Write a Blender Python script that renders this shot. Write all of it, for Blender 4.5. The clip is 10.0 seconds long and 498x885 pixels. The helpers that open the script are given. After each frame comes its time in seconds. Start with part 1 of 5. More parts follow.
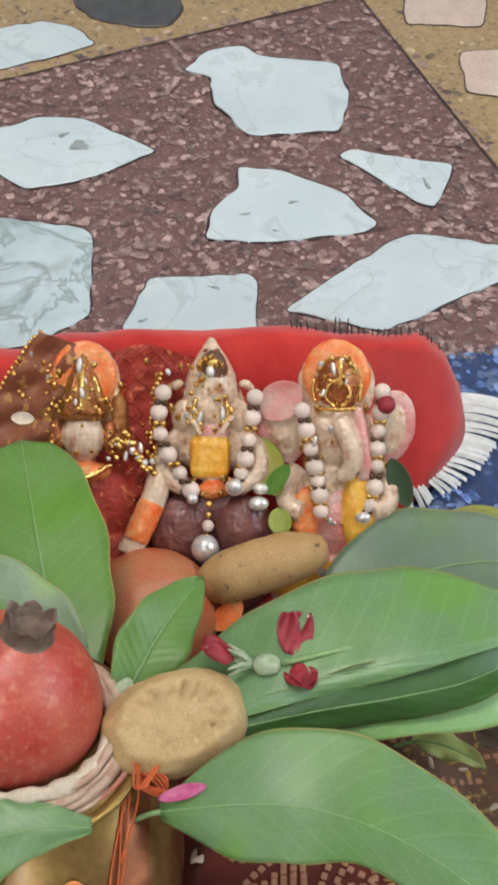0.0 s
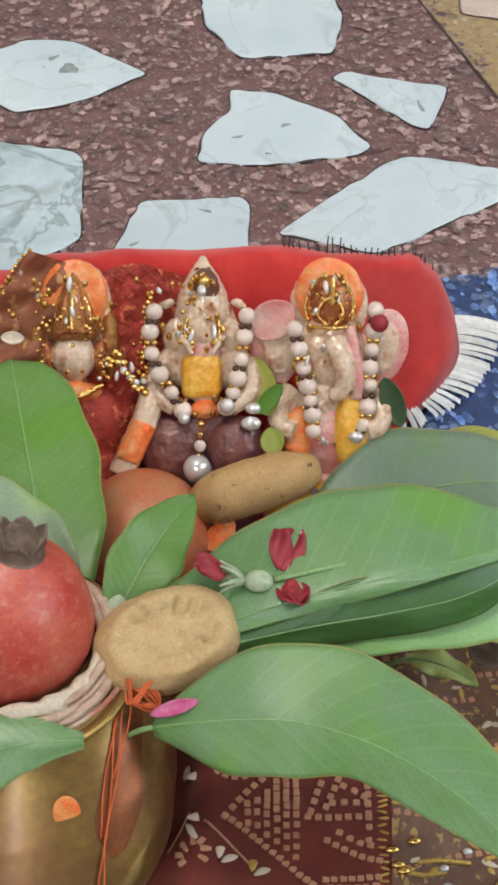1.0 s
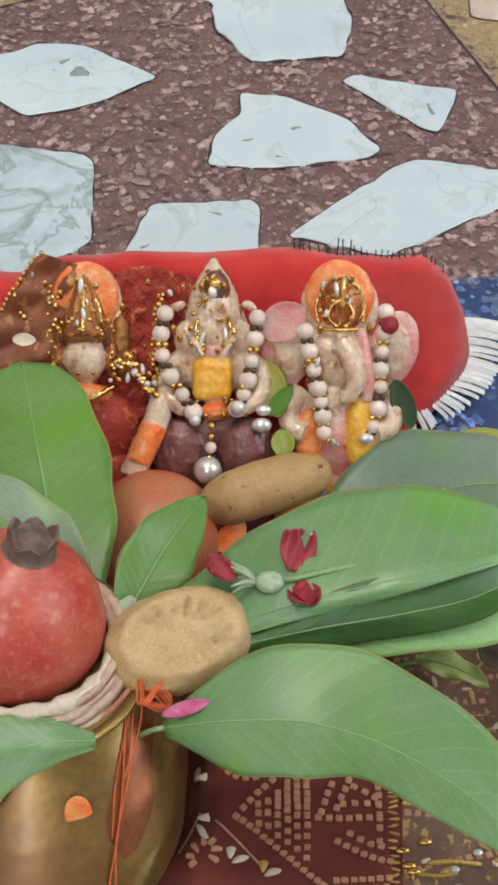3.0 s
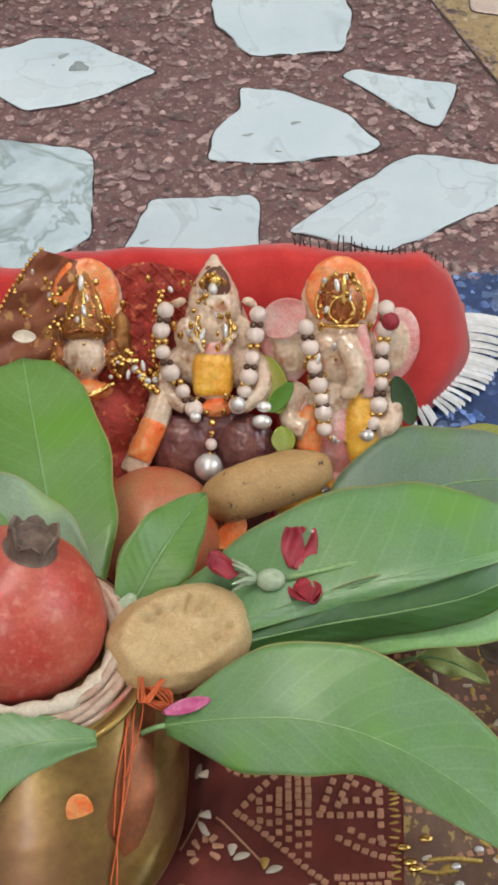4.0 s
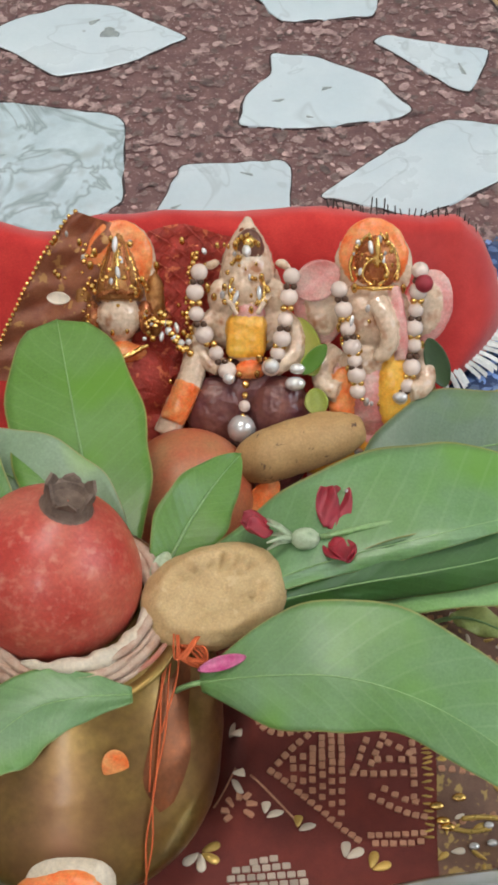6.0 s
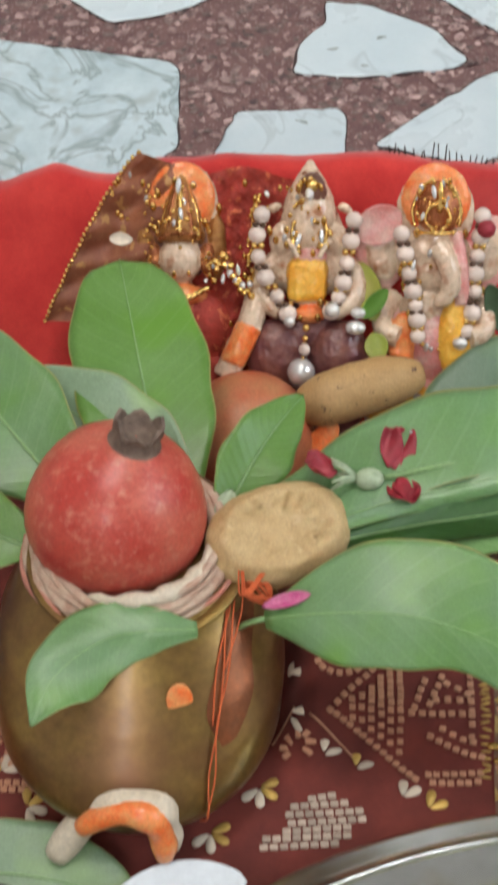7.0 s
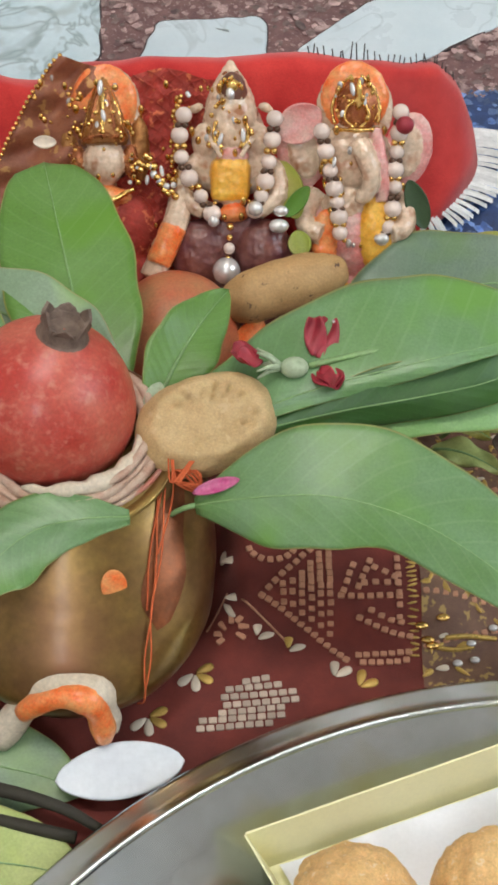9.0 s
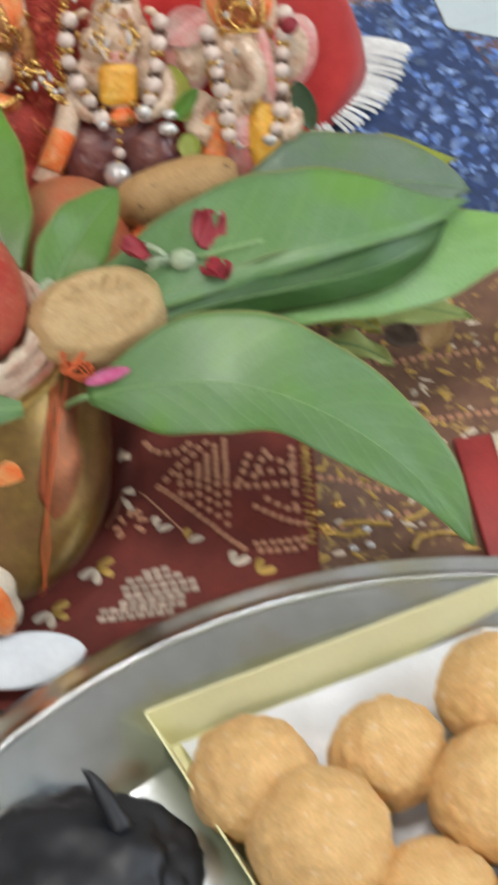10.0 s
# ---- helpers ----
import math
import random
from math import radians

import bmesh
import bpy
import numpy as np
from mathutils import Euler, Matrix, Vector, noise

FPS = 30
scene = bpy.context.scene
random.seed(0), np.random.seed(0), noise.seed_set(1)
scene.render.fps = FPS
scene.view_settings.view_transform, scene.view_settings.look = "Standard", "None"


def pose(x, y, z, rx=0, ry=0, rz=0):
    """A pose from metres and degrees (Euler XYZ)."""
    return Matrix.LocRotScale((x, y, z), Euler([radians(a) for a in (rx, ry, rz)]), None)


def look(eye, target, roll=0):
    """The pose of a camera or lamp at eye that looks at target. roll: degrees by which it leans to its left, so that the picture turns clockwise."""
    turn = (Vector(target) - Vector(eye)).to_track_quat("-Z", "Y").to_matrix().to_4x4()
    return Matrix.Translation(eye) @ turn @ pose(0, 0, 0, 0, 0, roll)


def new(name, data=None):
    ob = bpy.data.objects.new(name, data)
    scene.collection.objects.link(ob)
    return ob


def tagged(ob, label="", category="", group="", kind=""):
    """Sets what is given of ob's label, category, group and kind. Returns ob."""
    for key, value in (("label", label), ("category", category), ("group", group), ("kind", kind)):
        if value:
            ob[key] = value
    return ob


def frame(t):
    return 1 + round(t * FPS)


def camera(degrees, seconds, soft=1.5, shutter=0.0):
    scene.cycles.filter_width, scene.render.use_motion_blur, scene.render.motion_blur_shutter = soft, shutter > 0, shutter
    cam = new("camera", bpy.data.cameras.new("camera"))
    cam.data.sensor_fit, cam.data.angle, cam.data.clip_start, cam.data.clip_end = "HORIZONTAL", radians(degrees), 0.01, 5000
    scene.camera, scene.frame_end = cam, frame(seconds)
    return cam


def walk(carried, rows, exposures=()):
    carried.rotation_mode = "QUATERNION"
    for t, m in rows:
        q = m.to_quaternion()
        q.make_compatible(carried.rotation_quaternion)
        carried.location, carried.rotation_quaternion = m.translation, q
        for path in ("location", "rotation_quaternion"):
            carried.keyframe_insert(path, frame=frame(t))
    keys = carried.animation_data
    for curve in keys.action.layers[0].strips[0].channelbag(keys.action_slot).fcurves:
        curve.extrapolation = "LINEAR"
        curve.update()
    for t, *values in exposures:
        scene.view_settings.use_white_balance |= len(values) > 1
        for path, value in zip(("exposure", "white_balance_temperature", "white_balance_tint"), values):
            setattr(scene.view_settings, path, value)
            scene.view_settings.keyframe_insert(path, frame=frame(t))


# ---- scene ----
from mathutils import bvhtree

# ---- camera ----
cam = camera(17.5, 10.0, soft=3.1, shutter=0.7)
PATH = [
    (0, 0.0001, -0, 0.6216, 42.995, -0.001, 0),
    (0.5, 0.003, -0.0043, 0.6173, 42.258, 0.045, -0.08),
    (1, 0.0015, -0.0049, 0.6106, 41.015, -0.022, -0.228),
    (1.5, 0.0037, -0.0061, 0.6125, 41.451, 0.414, -0.164),
    (2, 0.0046, -0.0069, 0.6108, 41.389, 0.512, -0.141),
    (2.5, 0.0011, -0.0072, 0.6104, 41.343, 0.194, 0.008),
    (4, -0.0001, -0.0048, 0.6119, 40.883, 0.216, -0.09),
    (4.5, -0.0024, -0.0037, 0.6111, 40.98, 0.262, 0.206),
    (5, -0.0035, -0.0051, 0.611, 40.829, 0.068, 0.174),
    (5.2, -0.004, -0.0059, 0.6092, 40.588, 0.214, 0.252),
    (6.3, -0.0072, -0.0134, 0.6084, 40.098, 0.728, 0.58),
    (6.5, -0.0113, -0.0145, 0.6082, 40.062, 0.61, 0.896),
    (7, -0.0238, -0.0218, 0.6044, 38.918, 0.67, 1.56),
    (7.5, -0.0228, -0.0336, 0.6013, 37.595, -0.13, 0.183),
    (8, -0.0156, -0.0377, 0.602, 37.248, -0.061, -1.004),
    (8.5, -0.0189, -0.0401, 0.6007, 36.554, -0.777, -1.009),
    (9, -0.0194, -0.0463, 0.6029, 36.832, -0.165, -0.938),
    (9.5, -0.0239, -0.0601, 0.5922, 37.178, -0.878, -1.82),
    (10, -0.0053, -0.0783, 0.5924, 35.744, -1.11, -3.828),
]
walk(cam, [(t, pose(x, y, z, rx, ry, rz)) for t, x, y, z, rx, ry, rz in PATH])

# ---- light: a tube lamp overhead and daylight from a side window and a narrow one behind ----
world = bpy.data.worlds.new("world")
scene.world = world
world.use_nodes = True
wn = world.node_tree
sky = wn.nodes.new("ShaderNodeTexSky")
sky.sky_type, sky.sun_disc = "NISHITA", False
sky.sun_elevation, sky.sun_rotation = radians(40), radians(90)
wn.links.new(sky.outputs[0], wn.nodes["Background"].inputs[0])
wn.nodes["Background"].inputs[1].default_value = 0.10


def area_lamp(name, eye, target, sx, sy, watts, colour):
    d = bpy.data.lights.new(name, "AREA")
    d.shape, d.size, d.size_y, d.energy, d.color = "RECTANGLE", sx, sy, watts, colour
    ob = new(name, d)
    ob.matrix_world = look(eye, target)
    return ob


area_lamp("tube_light_lamp", (-0.1, 0.42, 2.36), (-0.05, 0.36, 0), 1.15, 0.10, 10.5, (1.0, 0.97, 0.93))
area_lamp("window_daylight", (1.74, 0.1, 1.35), (0.0, 0.25, 0.2), 1.1, 1.1, 17, (0.74, 0.88, 1.0))
area_lamp("rear_window_daylight", (-0.45, -1.44, 2.02), (-0.05, 0.3, 0.1), 0.26, 0.70, 12, (0.88, 0.95, 1.0))
scene.view_settings.exposure = 0.0


# ---- materials ----
def material(name, a, b=None, rough=0.5, metal=0.0, scale=60.0, fine=600.0, bump=0.15, spec=0.5, coat=0.0, sheen=0.0, sss=0.0, island=0.0, per_object=0.0, spots=None, spot_scale=200.0, spot_cut=0.62, depth=0.0006, grain=0.16, spot_soft=0.06, veins=None, vein_scale=30.0, vein_width=0.03):
    m = bpy.data.materials.new(name)
    m.use_nodes = True
    t = m.node_tree
    n, l = t.nodes, t.links
    p = n["Principled BSDF"]
    b = b or tuple(c * 0.75 for c in a)
    co = n.new("ShaderNodeTexCoord")

    def noisy(s, detail=5.0, r=0.6):
        q = n.new("ShaderNodeTexNoise")
        q.inputs["Scale"].default_value, q.inputs["Detail"].default_value, q.inputs["Roughness"].default_value = s, detail, r
        l.new(co.outputs["Object"], q.inputs["Vector"])
        return q

    big, small = noisy(scale), noisy(fine)

    def mix(f, x, y, kind="MIX"):
        q = n.new("ShaderNodeMix")
        q.data_type, q.blend_type = "RGBA", kind
        for sock, v in ((q.inputs[0], f), (q.inputs[6], x), (q.inputs[7], y)):
            if hasattr(v, "is_linked"):
                l.new(v, sock)
            else:
                sock.default_value = v if isinstance(v, float) else (*v, 1)
        return q.outputs[2]

    ramp = n.new("ShaderNodeMapRange")
    ramp.inputs[1].default_value, ramp.inputs[2].default_value = 0.35, 0.65
    l.new(big.outputs[0], ramp.inputs[0])
    col = mix(ramp.outputs[0], a, b)
    fr = n.new("ShaderNodeMapRange")
    fr.inputs[1].default_value, fr.inputs[2].default_value, fr.inputs[3].default_value, fr.inputs[4].default_value = 0.3, 0.7, 1 - grain, 1 + grain
    l.new(small.outputs[0], fr.inputs[0])
    col = mix(1.0, col, fr.outputs[0], "MULTIPLY")
    if spots:
        sp = noisy(spot_scale, 2.0)
        cut = n.new("ShaderNodeMapRange")
        cut.inputs[1].default_value, cut.inputs[2].default_value = spot_cut, spot_cut + spot_soft
        l.new(sp.outputs[0], cut.inputs[0])
        col = mix(cut.outputs[0], col, spots)
    if veins:
        vn = noisy(vein_scale, 3.0)
        vn.inputs["Distortion"].default_value = 1.2
        away = n.new("ShaderNodeMath")
        away.operation = "SUBTRACT"
        away.inputs[1].default_value = 0.5
        l.new(vn.outputs[0], away.inputs[0])
        mag = n.new("ShaderNodeMath")
        mag.operation = "ABSOLUTE"
        l.new(away.outputs[0], mag.inputs[0])
        cut = n.new("ShaderNodeMapRange")
        cut.inputs[1].default_value, cut.inputs[2].default_value, cut.inputs[3].default_value, cut.inputs[4].default_value = 0.0, vein_width, 0.75, 0.0
        l.new(mag.outputs[0], cut.inputs[0])
        col = mix(cut.outputs[0], col, veins)
    if island or per_object:
        src = n.new("ShaderNodeNewGeometry" if island else "ShaderNodeObjectInfo")
        o = src.outputs["Random Per Island"] if island else src.outputs["Random"]
        k = island or per_object
        rr = n.new("ShaderNodeMapRange")
        rr.inputs[3].default_value, rr.inputs[4].default_value = 1 - k, 1 + k
        l.new(o, rr.inputs[0])
        col = mix(1.0, col, rr.outputs[0], "MULTIPLY")
    l.new(col, p.inputs["Base Color"])
    rg = n.new("ShaderNodeMapRange")
    rg.inputs[3].default_value, rg.inputs[4].default_value = max(0.02, rough - 0.08), min(1.0, rough + 0.1)
    l.new(big.outputs[0], rg.inputs[0])
    l.new(rg.outputs[0], p.inputs["Roughness"])
    p.inputs["Metallic"].default_value = metal
    p.inputs["Specular IOR Level"].default_value = spec
    p.inputs["Coat Weight"].default_value = coat
    p.inputs["Coat Roughness"].default_value = 0.15
    p.inputs["Sheen Weight"].default_value = sheen
    if sss:
        p.inputs["Subsurface Weight"].default_value = sss
        p.inputs["Subsurface Scale"].default_value = 0.004
    if bump:
        q = n.new("ShaderNodeBump")
        q.inputs["Strength"].default_value, q.inputs["Distance"].default_value = bump, depth
        l.new(small.outputs[0], q.inputs["Height"])
        l.new(q.outputs[0], p.inputs["Normal"])
    return m


def leaf_material(name, a, b, vein, rough=0.38):
    m = material(name, a, b, rough=rough, scale=25, fine=900, bump=0.10, spec=0.5, grain=0.13)
    n, l = m.node_tree.nodes, m.node_tree.links
    p = n["Principled BSDF"]
    uv = n.new("ShaderNodeUVMap")
    sep = n.new("ShaderNodeSeparateXYZ")
    l.new(uv.outputs[0], sep.inputs[0])

    def maths(op, x, y):
        q = n.new("ShaderNodeMath")
        q.operation = op
        for sock, v in zip(q.inputs, (x, y)):
            if hasattr(v, "is_linked"):
                l.new(v, sock)
            else:
                sock.default_value = v
        return q.outputs[0]

    side = maths("ABSOLUTE", sep.outputs[1], 0.0)
    slant = maths("SUBTRACT", sep.outputs[0], maths("MULTIPLY", side, 0.17))
    wave = maths("SINE", maths("MULTIPLY", slant, 95.0), 0.0)
    line = maths("GREATER_THAN", wave, 0.93)
    old = p.inputs["Base Color"].links[0].from_socket
    q = n.new("ShaderNodeMix")
    q.data_type = "RGBA"
    l.new(maths("MULTIPLY", line, 0.13), q.inputs[0])
    patch = n.new("ShaderNodeTexNoise")
    patch.inputs["Scale"].default_value, patch.inputs["Detail"].default_value = 26.0, 2.0
    co = n.new("ShaderNodeTexCoord")
    l.new(co.outputs["Object"], patch.inputs["Vector"])
    cut = n.new("ShaderNodeMapRange")
    cut.inputs[1].default_value, cut.inputs[2].default_value, cut.inputs[4].default_value = 0.55, 0.72, 0.75
    l.new(patch.outputs[0], cut.inputs[0])
    ripe = n.new("ShaderNodeMix")
    ripe.data_type = "RGBA"
    l.new(cut.outputs[0], ripe.inputs[0])
    l.new(old, ripe.inputs[6])
    ripe.inputs[7].default_value = (a[0] * 1.15, a[1] * 1.25, a[2] * 0.55, 1)
    margin = n.new("ShaderNodeMix")
    margin.data_type = "RGBA"
    l.new(maths("MULTIPLY", maths("GREATER_THAN", side, 0.975), 0.6), margin.inputs[0])
    l.new(ripe.outputs[2], margin.inputs[6])
    margin.inputs[7].default_value = (0.36, 0.30, 0.10, 1)
    l.new(margin.outputs[2], q.inputs[6])
    q.inputs[7].default_value = (*vein, 1)
    l.new(q.outputs[2], p.inputs["Base Color"])
    bp = n.new("ShaderNodeBump")
    bp.inputs["Strength"].default_value, bp.inputs["Distance"].default_value = 0.08, 0.0004
    l.new(wave, bp.inputs["Height"])
    l.new(bp.outputs[0], p.inputs["Normal"])
    return m


M = {}
M["maroon"] = material("maroon_terrazzo", (0.20, 0.105, 0.10), (0.13, 0.065, 0.065), rough=0.42, scale=120, fine=900, bump=0.05, spots=(0.36, 0.26, 0.24), spot_scale=420, spot_cut=0.6)
M["tan"] = material("tan_terrazzo", (0.41, 0.295, 0.155), (0.30, 0.205, 0.10), rough=0.42, scale=150, fine=900, bump=0.05, spots=(0.16, 0.10, 0.05), spot_scale=300, spot_cut=0.62)
M["blue"] = material("blue_terrazzo", (0.028, 0.065, 0.19), (0.018, 0.036, 0.10), rough=0.4, scale=150, fine=900, bump=0.05)
M["chip_maroon"] = material("maroon_floor_chips", (0.42, 0.30, 0.275), (0.13, 0.07, 0.07), rough=0.35, scale=140, fine=1500, bump=0.02, island=0.6)
M["chip_tan"] = material("tan_floor_chips", (0.50, 0.40, 0.26), (0.20, 0.14, 0.09), rough=0.35, scale=120, fine=1500, bump=0.02, island=0.6)
M["chip_blue"] = material("blue_floor_chips", (0.05, 0.12, 0.36), (0.20, 0.29, 0.48), rough=0.35, scale=110, fine=1500, bump=0.02, island=0.7)
M["marble"] = material("white_marble", (0.60, 0.685, 0.72), (0.53, 0.63, 0.675), rough=0.28, scale=18, fine=350, bump=0.02, veins=(0.44, 0.52, 0.55), vein_scale=9, vein_width=0.012, spots=(0.30, 0.36, 0.38), spot_scale=75, spot_cut=0.735, per_object=0.05, grain=0.02)
M["marble_vein"] = material("veined_marble", (0.57, 0.68, 0.715), (0.44, 0.555, 0.59), rough=0.3, scale=45, fine=300, bump=0.03, veins=(0.22, 0.28, 0.29), vein_scale=20, vein_width=0.045, spots=(0.40, 0.48, 0.49), spot_scale=40, spot_cut=0.56, spot_soft=0.12, grain=0.04)
M["marble_black"] = material("black_marble", (0.035, 0.04, 0.05), (0.07, 0.075, 0.085), rough=0.35, scale=90, bump=0.03)
M["marble_pink"] = material("pink_marble", (0.62, 0.50, 0.43), (0.54, 0.42, 0.36), rough=0.35, scale=60, bump=0.03)
M["joint"] = material("dark_joint", (0.055, 0.035, 0.035), rough=0.7, scale=200)
M["stain"] = material("grey_pit", (0.33, 0.38, 0.38), (0.22, 0.26, 0.26), rough=0.5, scale=300, bump=0.1)
M["wall"] = material("wall_paint", (0.82, 0.81, 0.77), (0.79, 0.77, 0.73), rough=0.8, scale=3, fine=80, bump=0.05)
M["red"] = material("red_felt", (0.62, 0.050, 0.042), (0.50, 0.030, 0.028), rough=0.85, scale=45, fine=1800, bump=0.25, spec=0.2, sheen=0.25, depth=0.0004)
M["fringe"] = material("white_fringe", (0.74, 0.74, 0.72), (0.60, 0.60, 0.58), rough=0.75, scale=200, fine=2500, bump=0.4, per_object=0.12)
M["fringe_dark"] = material("dark_hair", (0.03, 0.025, 0.02), rough=0.7)
M["cloth"] = material("maroon_cloth", (0.20, 0.038, 0.027), (0.125, 0.027, 0.021), rough=0.75, scale=40, fine=2600, bump=0.4, spec=0.25, sheen=0.1, depth=0.0004)
M["shawl"] = material("red_net", (0.44, 0.040, 0.024), (0.30, 0.030, 0.016), rough=0.55, scale=150, fine=700, bump=0.7, spec=0.5, spots=(0.62, 0.15, 0.06), spot_scale=240, spot_cut=0.60, depth=0.0012)
M["organza"] = material("brown_organza", (0.34, 0.125, 0.06), (0.24, 0.07, 0.035), rough=0.38, scale=110, fine=1400, bump=0.6, spec=0.5, spots=(0.50, 0.26, 0.09), spot_scale=170, spot_cut=0.60)
M["brocade"] = material("brown_brocade", (0.20, 0.10, 0.055), (0.14, 0.065, 0.04), rough=0.55, scale=90, fine=1800, bump=0.5, spots=(0.42, 0.27, 0.08), spot_scale=190, spot_cut=0.60)
M["stitch"] = material("cream_stitch", (0.56, 0.29, 0.17), (0.42, 0.19, 0.11), rough=0.5, scale=300, fine=2500, bump=0.3, island=0.25)
M["stitch_pale"] = material("grey_cream_stitch", (0.50, 0.41, 0.33), (0.38, 0.29, 0.22), rough=0.5, scale=300, fine=2500, bump=0.3, per_object=0.2)
M["sequin"] = material("pale_sequin", (0.72, 0.62, 0.50), (0.60, 0.50, 0.38), rough=0.3, scale=300, per_object=0.2)
M["sequin_gold"] = material("golden_sequin", (0.66, 0.44, 0.12), (0.50, 0.32, 0.08), rough=0.28, metal=0.4, scale=300, per_object=0.2)
M["gold"] = material("gold_metal", (0.85, 0.58, 0.20), (0.70, 0.42, 0.12), rough=0.22, metal=1.0, scale=200, bump=0.1)
M["gilt"] = material("gilt_brown", (0.30, 0.12, 0.035), (0.42, 0.20, 0.06), rough=0.3, metal=0.55, scale=350, fine=1200, bump=0.5)
M["brass"] = material("brass", (0.28, 0.180, 0.050), (0.18, 0.095, 0.040), rough=0.33, metal=0.82, coat=0.15, scale=20, fine=300, bump=0.04, spots=(0.17, 0.075, 0.036), spot_scale=22, spot_cut=0.46, spot_soft=0.3)
M["copper"] = material("copper", (0.52, 0.17, 0.08), (0.40, 0.12, 0.06), rough=0.28, metal=0.9, scale=40, bump=0.04)
# khaki patches put reflected surroundings into the steel's own colour
M["steel"] = material("steel", (0.66, 0.71, 0.74), (0.55, 0.59, 0.59), rough=0.20, metal=1.0, scale=28, fine=70, bump=0.0, grain=0.05, spots=(0.58, 0.58, 0.45), spot_scale=24, spot_cut=0.5, spot_soft=0.2)
M["packet"] = material("red_packet_paper", (0.36, 0.035, 0.032), (0.28, 0.024, 0.024), rough=0.5, scale=60, fine=700, bump=0.08)
# orange paste, with the maroon cloth's brown reflection mixed into its colour
M["paste_reflection"] = material("paste_with_cloth_reflection", (0.26, 0.075, 0.022), (0.17, 0.06, 0.024), rough=0.32, metal=0.6, scale=60, fine=500, bump=0.1)
M["pomegranate"] = material("pomegranate_skin", (0.43, 0.034, 0.024), (0.51, 0.11, 0.07), rough=0.42, scale=40, fine=700, bump=0.12, coat=0.12, sss=0.05, spots=(0.57, 0.20, 0.14), spot_scale=240, spot_cut=0.52, spot_soft=0.3)
M["apple"] = material("fruit_skin", (0.50, 0.115, 0.05), (0.44, 0.20, 0.09), rough=0.4, scale=45, fine=700, bump=0.06, sss=0.05)
M["crown"] = material("dry_calyx", (0.20, 0.14, 0.105), (0.11, 0.072, 0.054), rough=0.7, scale=200, fine=1500, bump=0.5)
M["biscuit"] = material("tan_biscuit", (0.545, 0.385, 0.19), (0.47, 0.315, 0.14), rough=0.62, scale=110, fine=1100, bump=0.35, sss=0.05, spots=(0.56, 0.40, 0.21), spot_scale=260, spot_cut=0.62)
M["root"] = material("tan_root", (0.50, 0.31, 0.13), (0.42, 0.245, 0.095), rough=0.6, scale=90, fine=900, bump=0.3, spots=(0.12, 0.06, 0.03), spot_scale=230, spot_cut=0.665)
M["ladoo"] = material("golden_sweet", (0.82, 0.53, 0.23), (0.74, 0.45, 0.18), rough=0.55, scale=160, fine=900, bump=0.7, sss=0.08, spots=(0.84, 0.62, 0.36), spot_scale=330, spot_cut=0.62, depth=0.0012)
M["card"] = material("cream_card", (0.90, 0.87, 0.53), (0.87, 0.84, 0.49), rough=0.42, scale=30, bump=0.03, grain=0.03)
M["card_in"] = material("white_card", (0.80, 0.82, 0.87), (0.74, 0.77, 0.83), rough=0.3, scale=30, bump=0.03, grain=0.03)
M["black_bag"] = material("black_plastic", (0.007, 0.008, 0.012), (0.012, 0.014, 0.019), rough=0.42, scale=60, fine=400, bump=0.3)
# random brown spots on the ivory stand in for shade in carved recesses
M["cream"] = material("ivory_paint_shaded", (0.70, 0.55, 0.40), (0.64, 0.44, 0.31), rough=0.22, scale=90, fine=500, bump=0.12, coat=0.6, spots=(0.42, 0.18, 0.09), spot_scale=120, spot_cut=0.56, spot_soft=0.16)
M["rosegilt"] = material("red_gilt", (0.36, 0.10, 0.04), (0.50, 0.20, 0.07), rough=0.25, metal=0.5, scale=300, fine=1200, bump=0.5)
M["pink"] = material("pink_paint", (0.66, 0.22, 0.20), (0.68, 0.44, 0.38), rough=0.3, scale=100, fine=900, bump=0.15, coat=0.2)
M["orange"] = material("orange_paint", (0.85, 0.14, 0.02), (0.78, 0.34, 0.12), rough=0.3, scale=130, fine=900, bump=0.15, coat=0.2)
M["yellow"] = material("saffron_paint", (0.82, 0.36, 0.03), (0.80, 0.46, 0.06), rough=0.38, scale=130, fine=900, bump=0.2, coat=0.2)
M["plum"] = material("plum_paint", (0.13, 0.04, 0.045), (0.20, 0.07, 0.05), rough=0.35, scale=130, bump=0.15, coat=0.2)
M["hairdark"] = material("dark_paint", (0.16, 0.06, 0.035), rough=0.35, scale=150, bump=0.2)
M["pearl"] = material("pearl", (0.74, 0.62, 0.54), (0.68, 0.52, 0.45), rough=0.22, scale=200, bump=0.02, coat=0.5, per_object=0.08)
M["silver"] = material("bright_silver", (0.86, 0.84, 0.82), rough=0.2, metal=0.55, scale=200, bump=0.02)
M["beadbrown"] = material("brown_bead", (0.12, 0.06, 0.035), rough=0.3, metal=0.3, scale=200)
M["rope"] = material("cotton_thread", (0.56, 0.42, 0.32), (0.46, 0.28, 0.20), rough=0.85, scale=180, fine=2200, bump=0.6)
M["rope_pink"] = material("pink_thread", (0.50, 0.17, 0.12), (0.46, 0.24, 0.18), rough=0.85, scale=180, fine=2200, bump=0.6)
M["thread"] = material("orange_thread", (0.62, 0.13, 0.035), (0.50, 0.09, 0.025), rough=0.8, scale=200, fine=2200, bump=0.4)
M["petal_red"] = material("red_petal", (0.36, 0.018, 0.035), (0.22, 0.016, 0.026), rough=0.5, scale=150, bump=0.2)
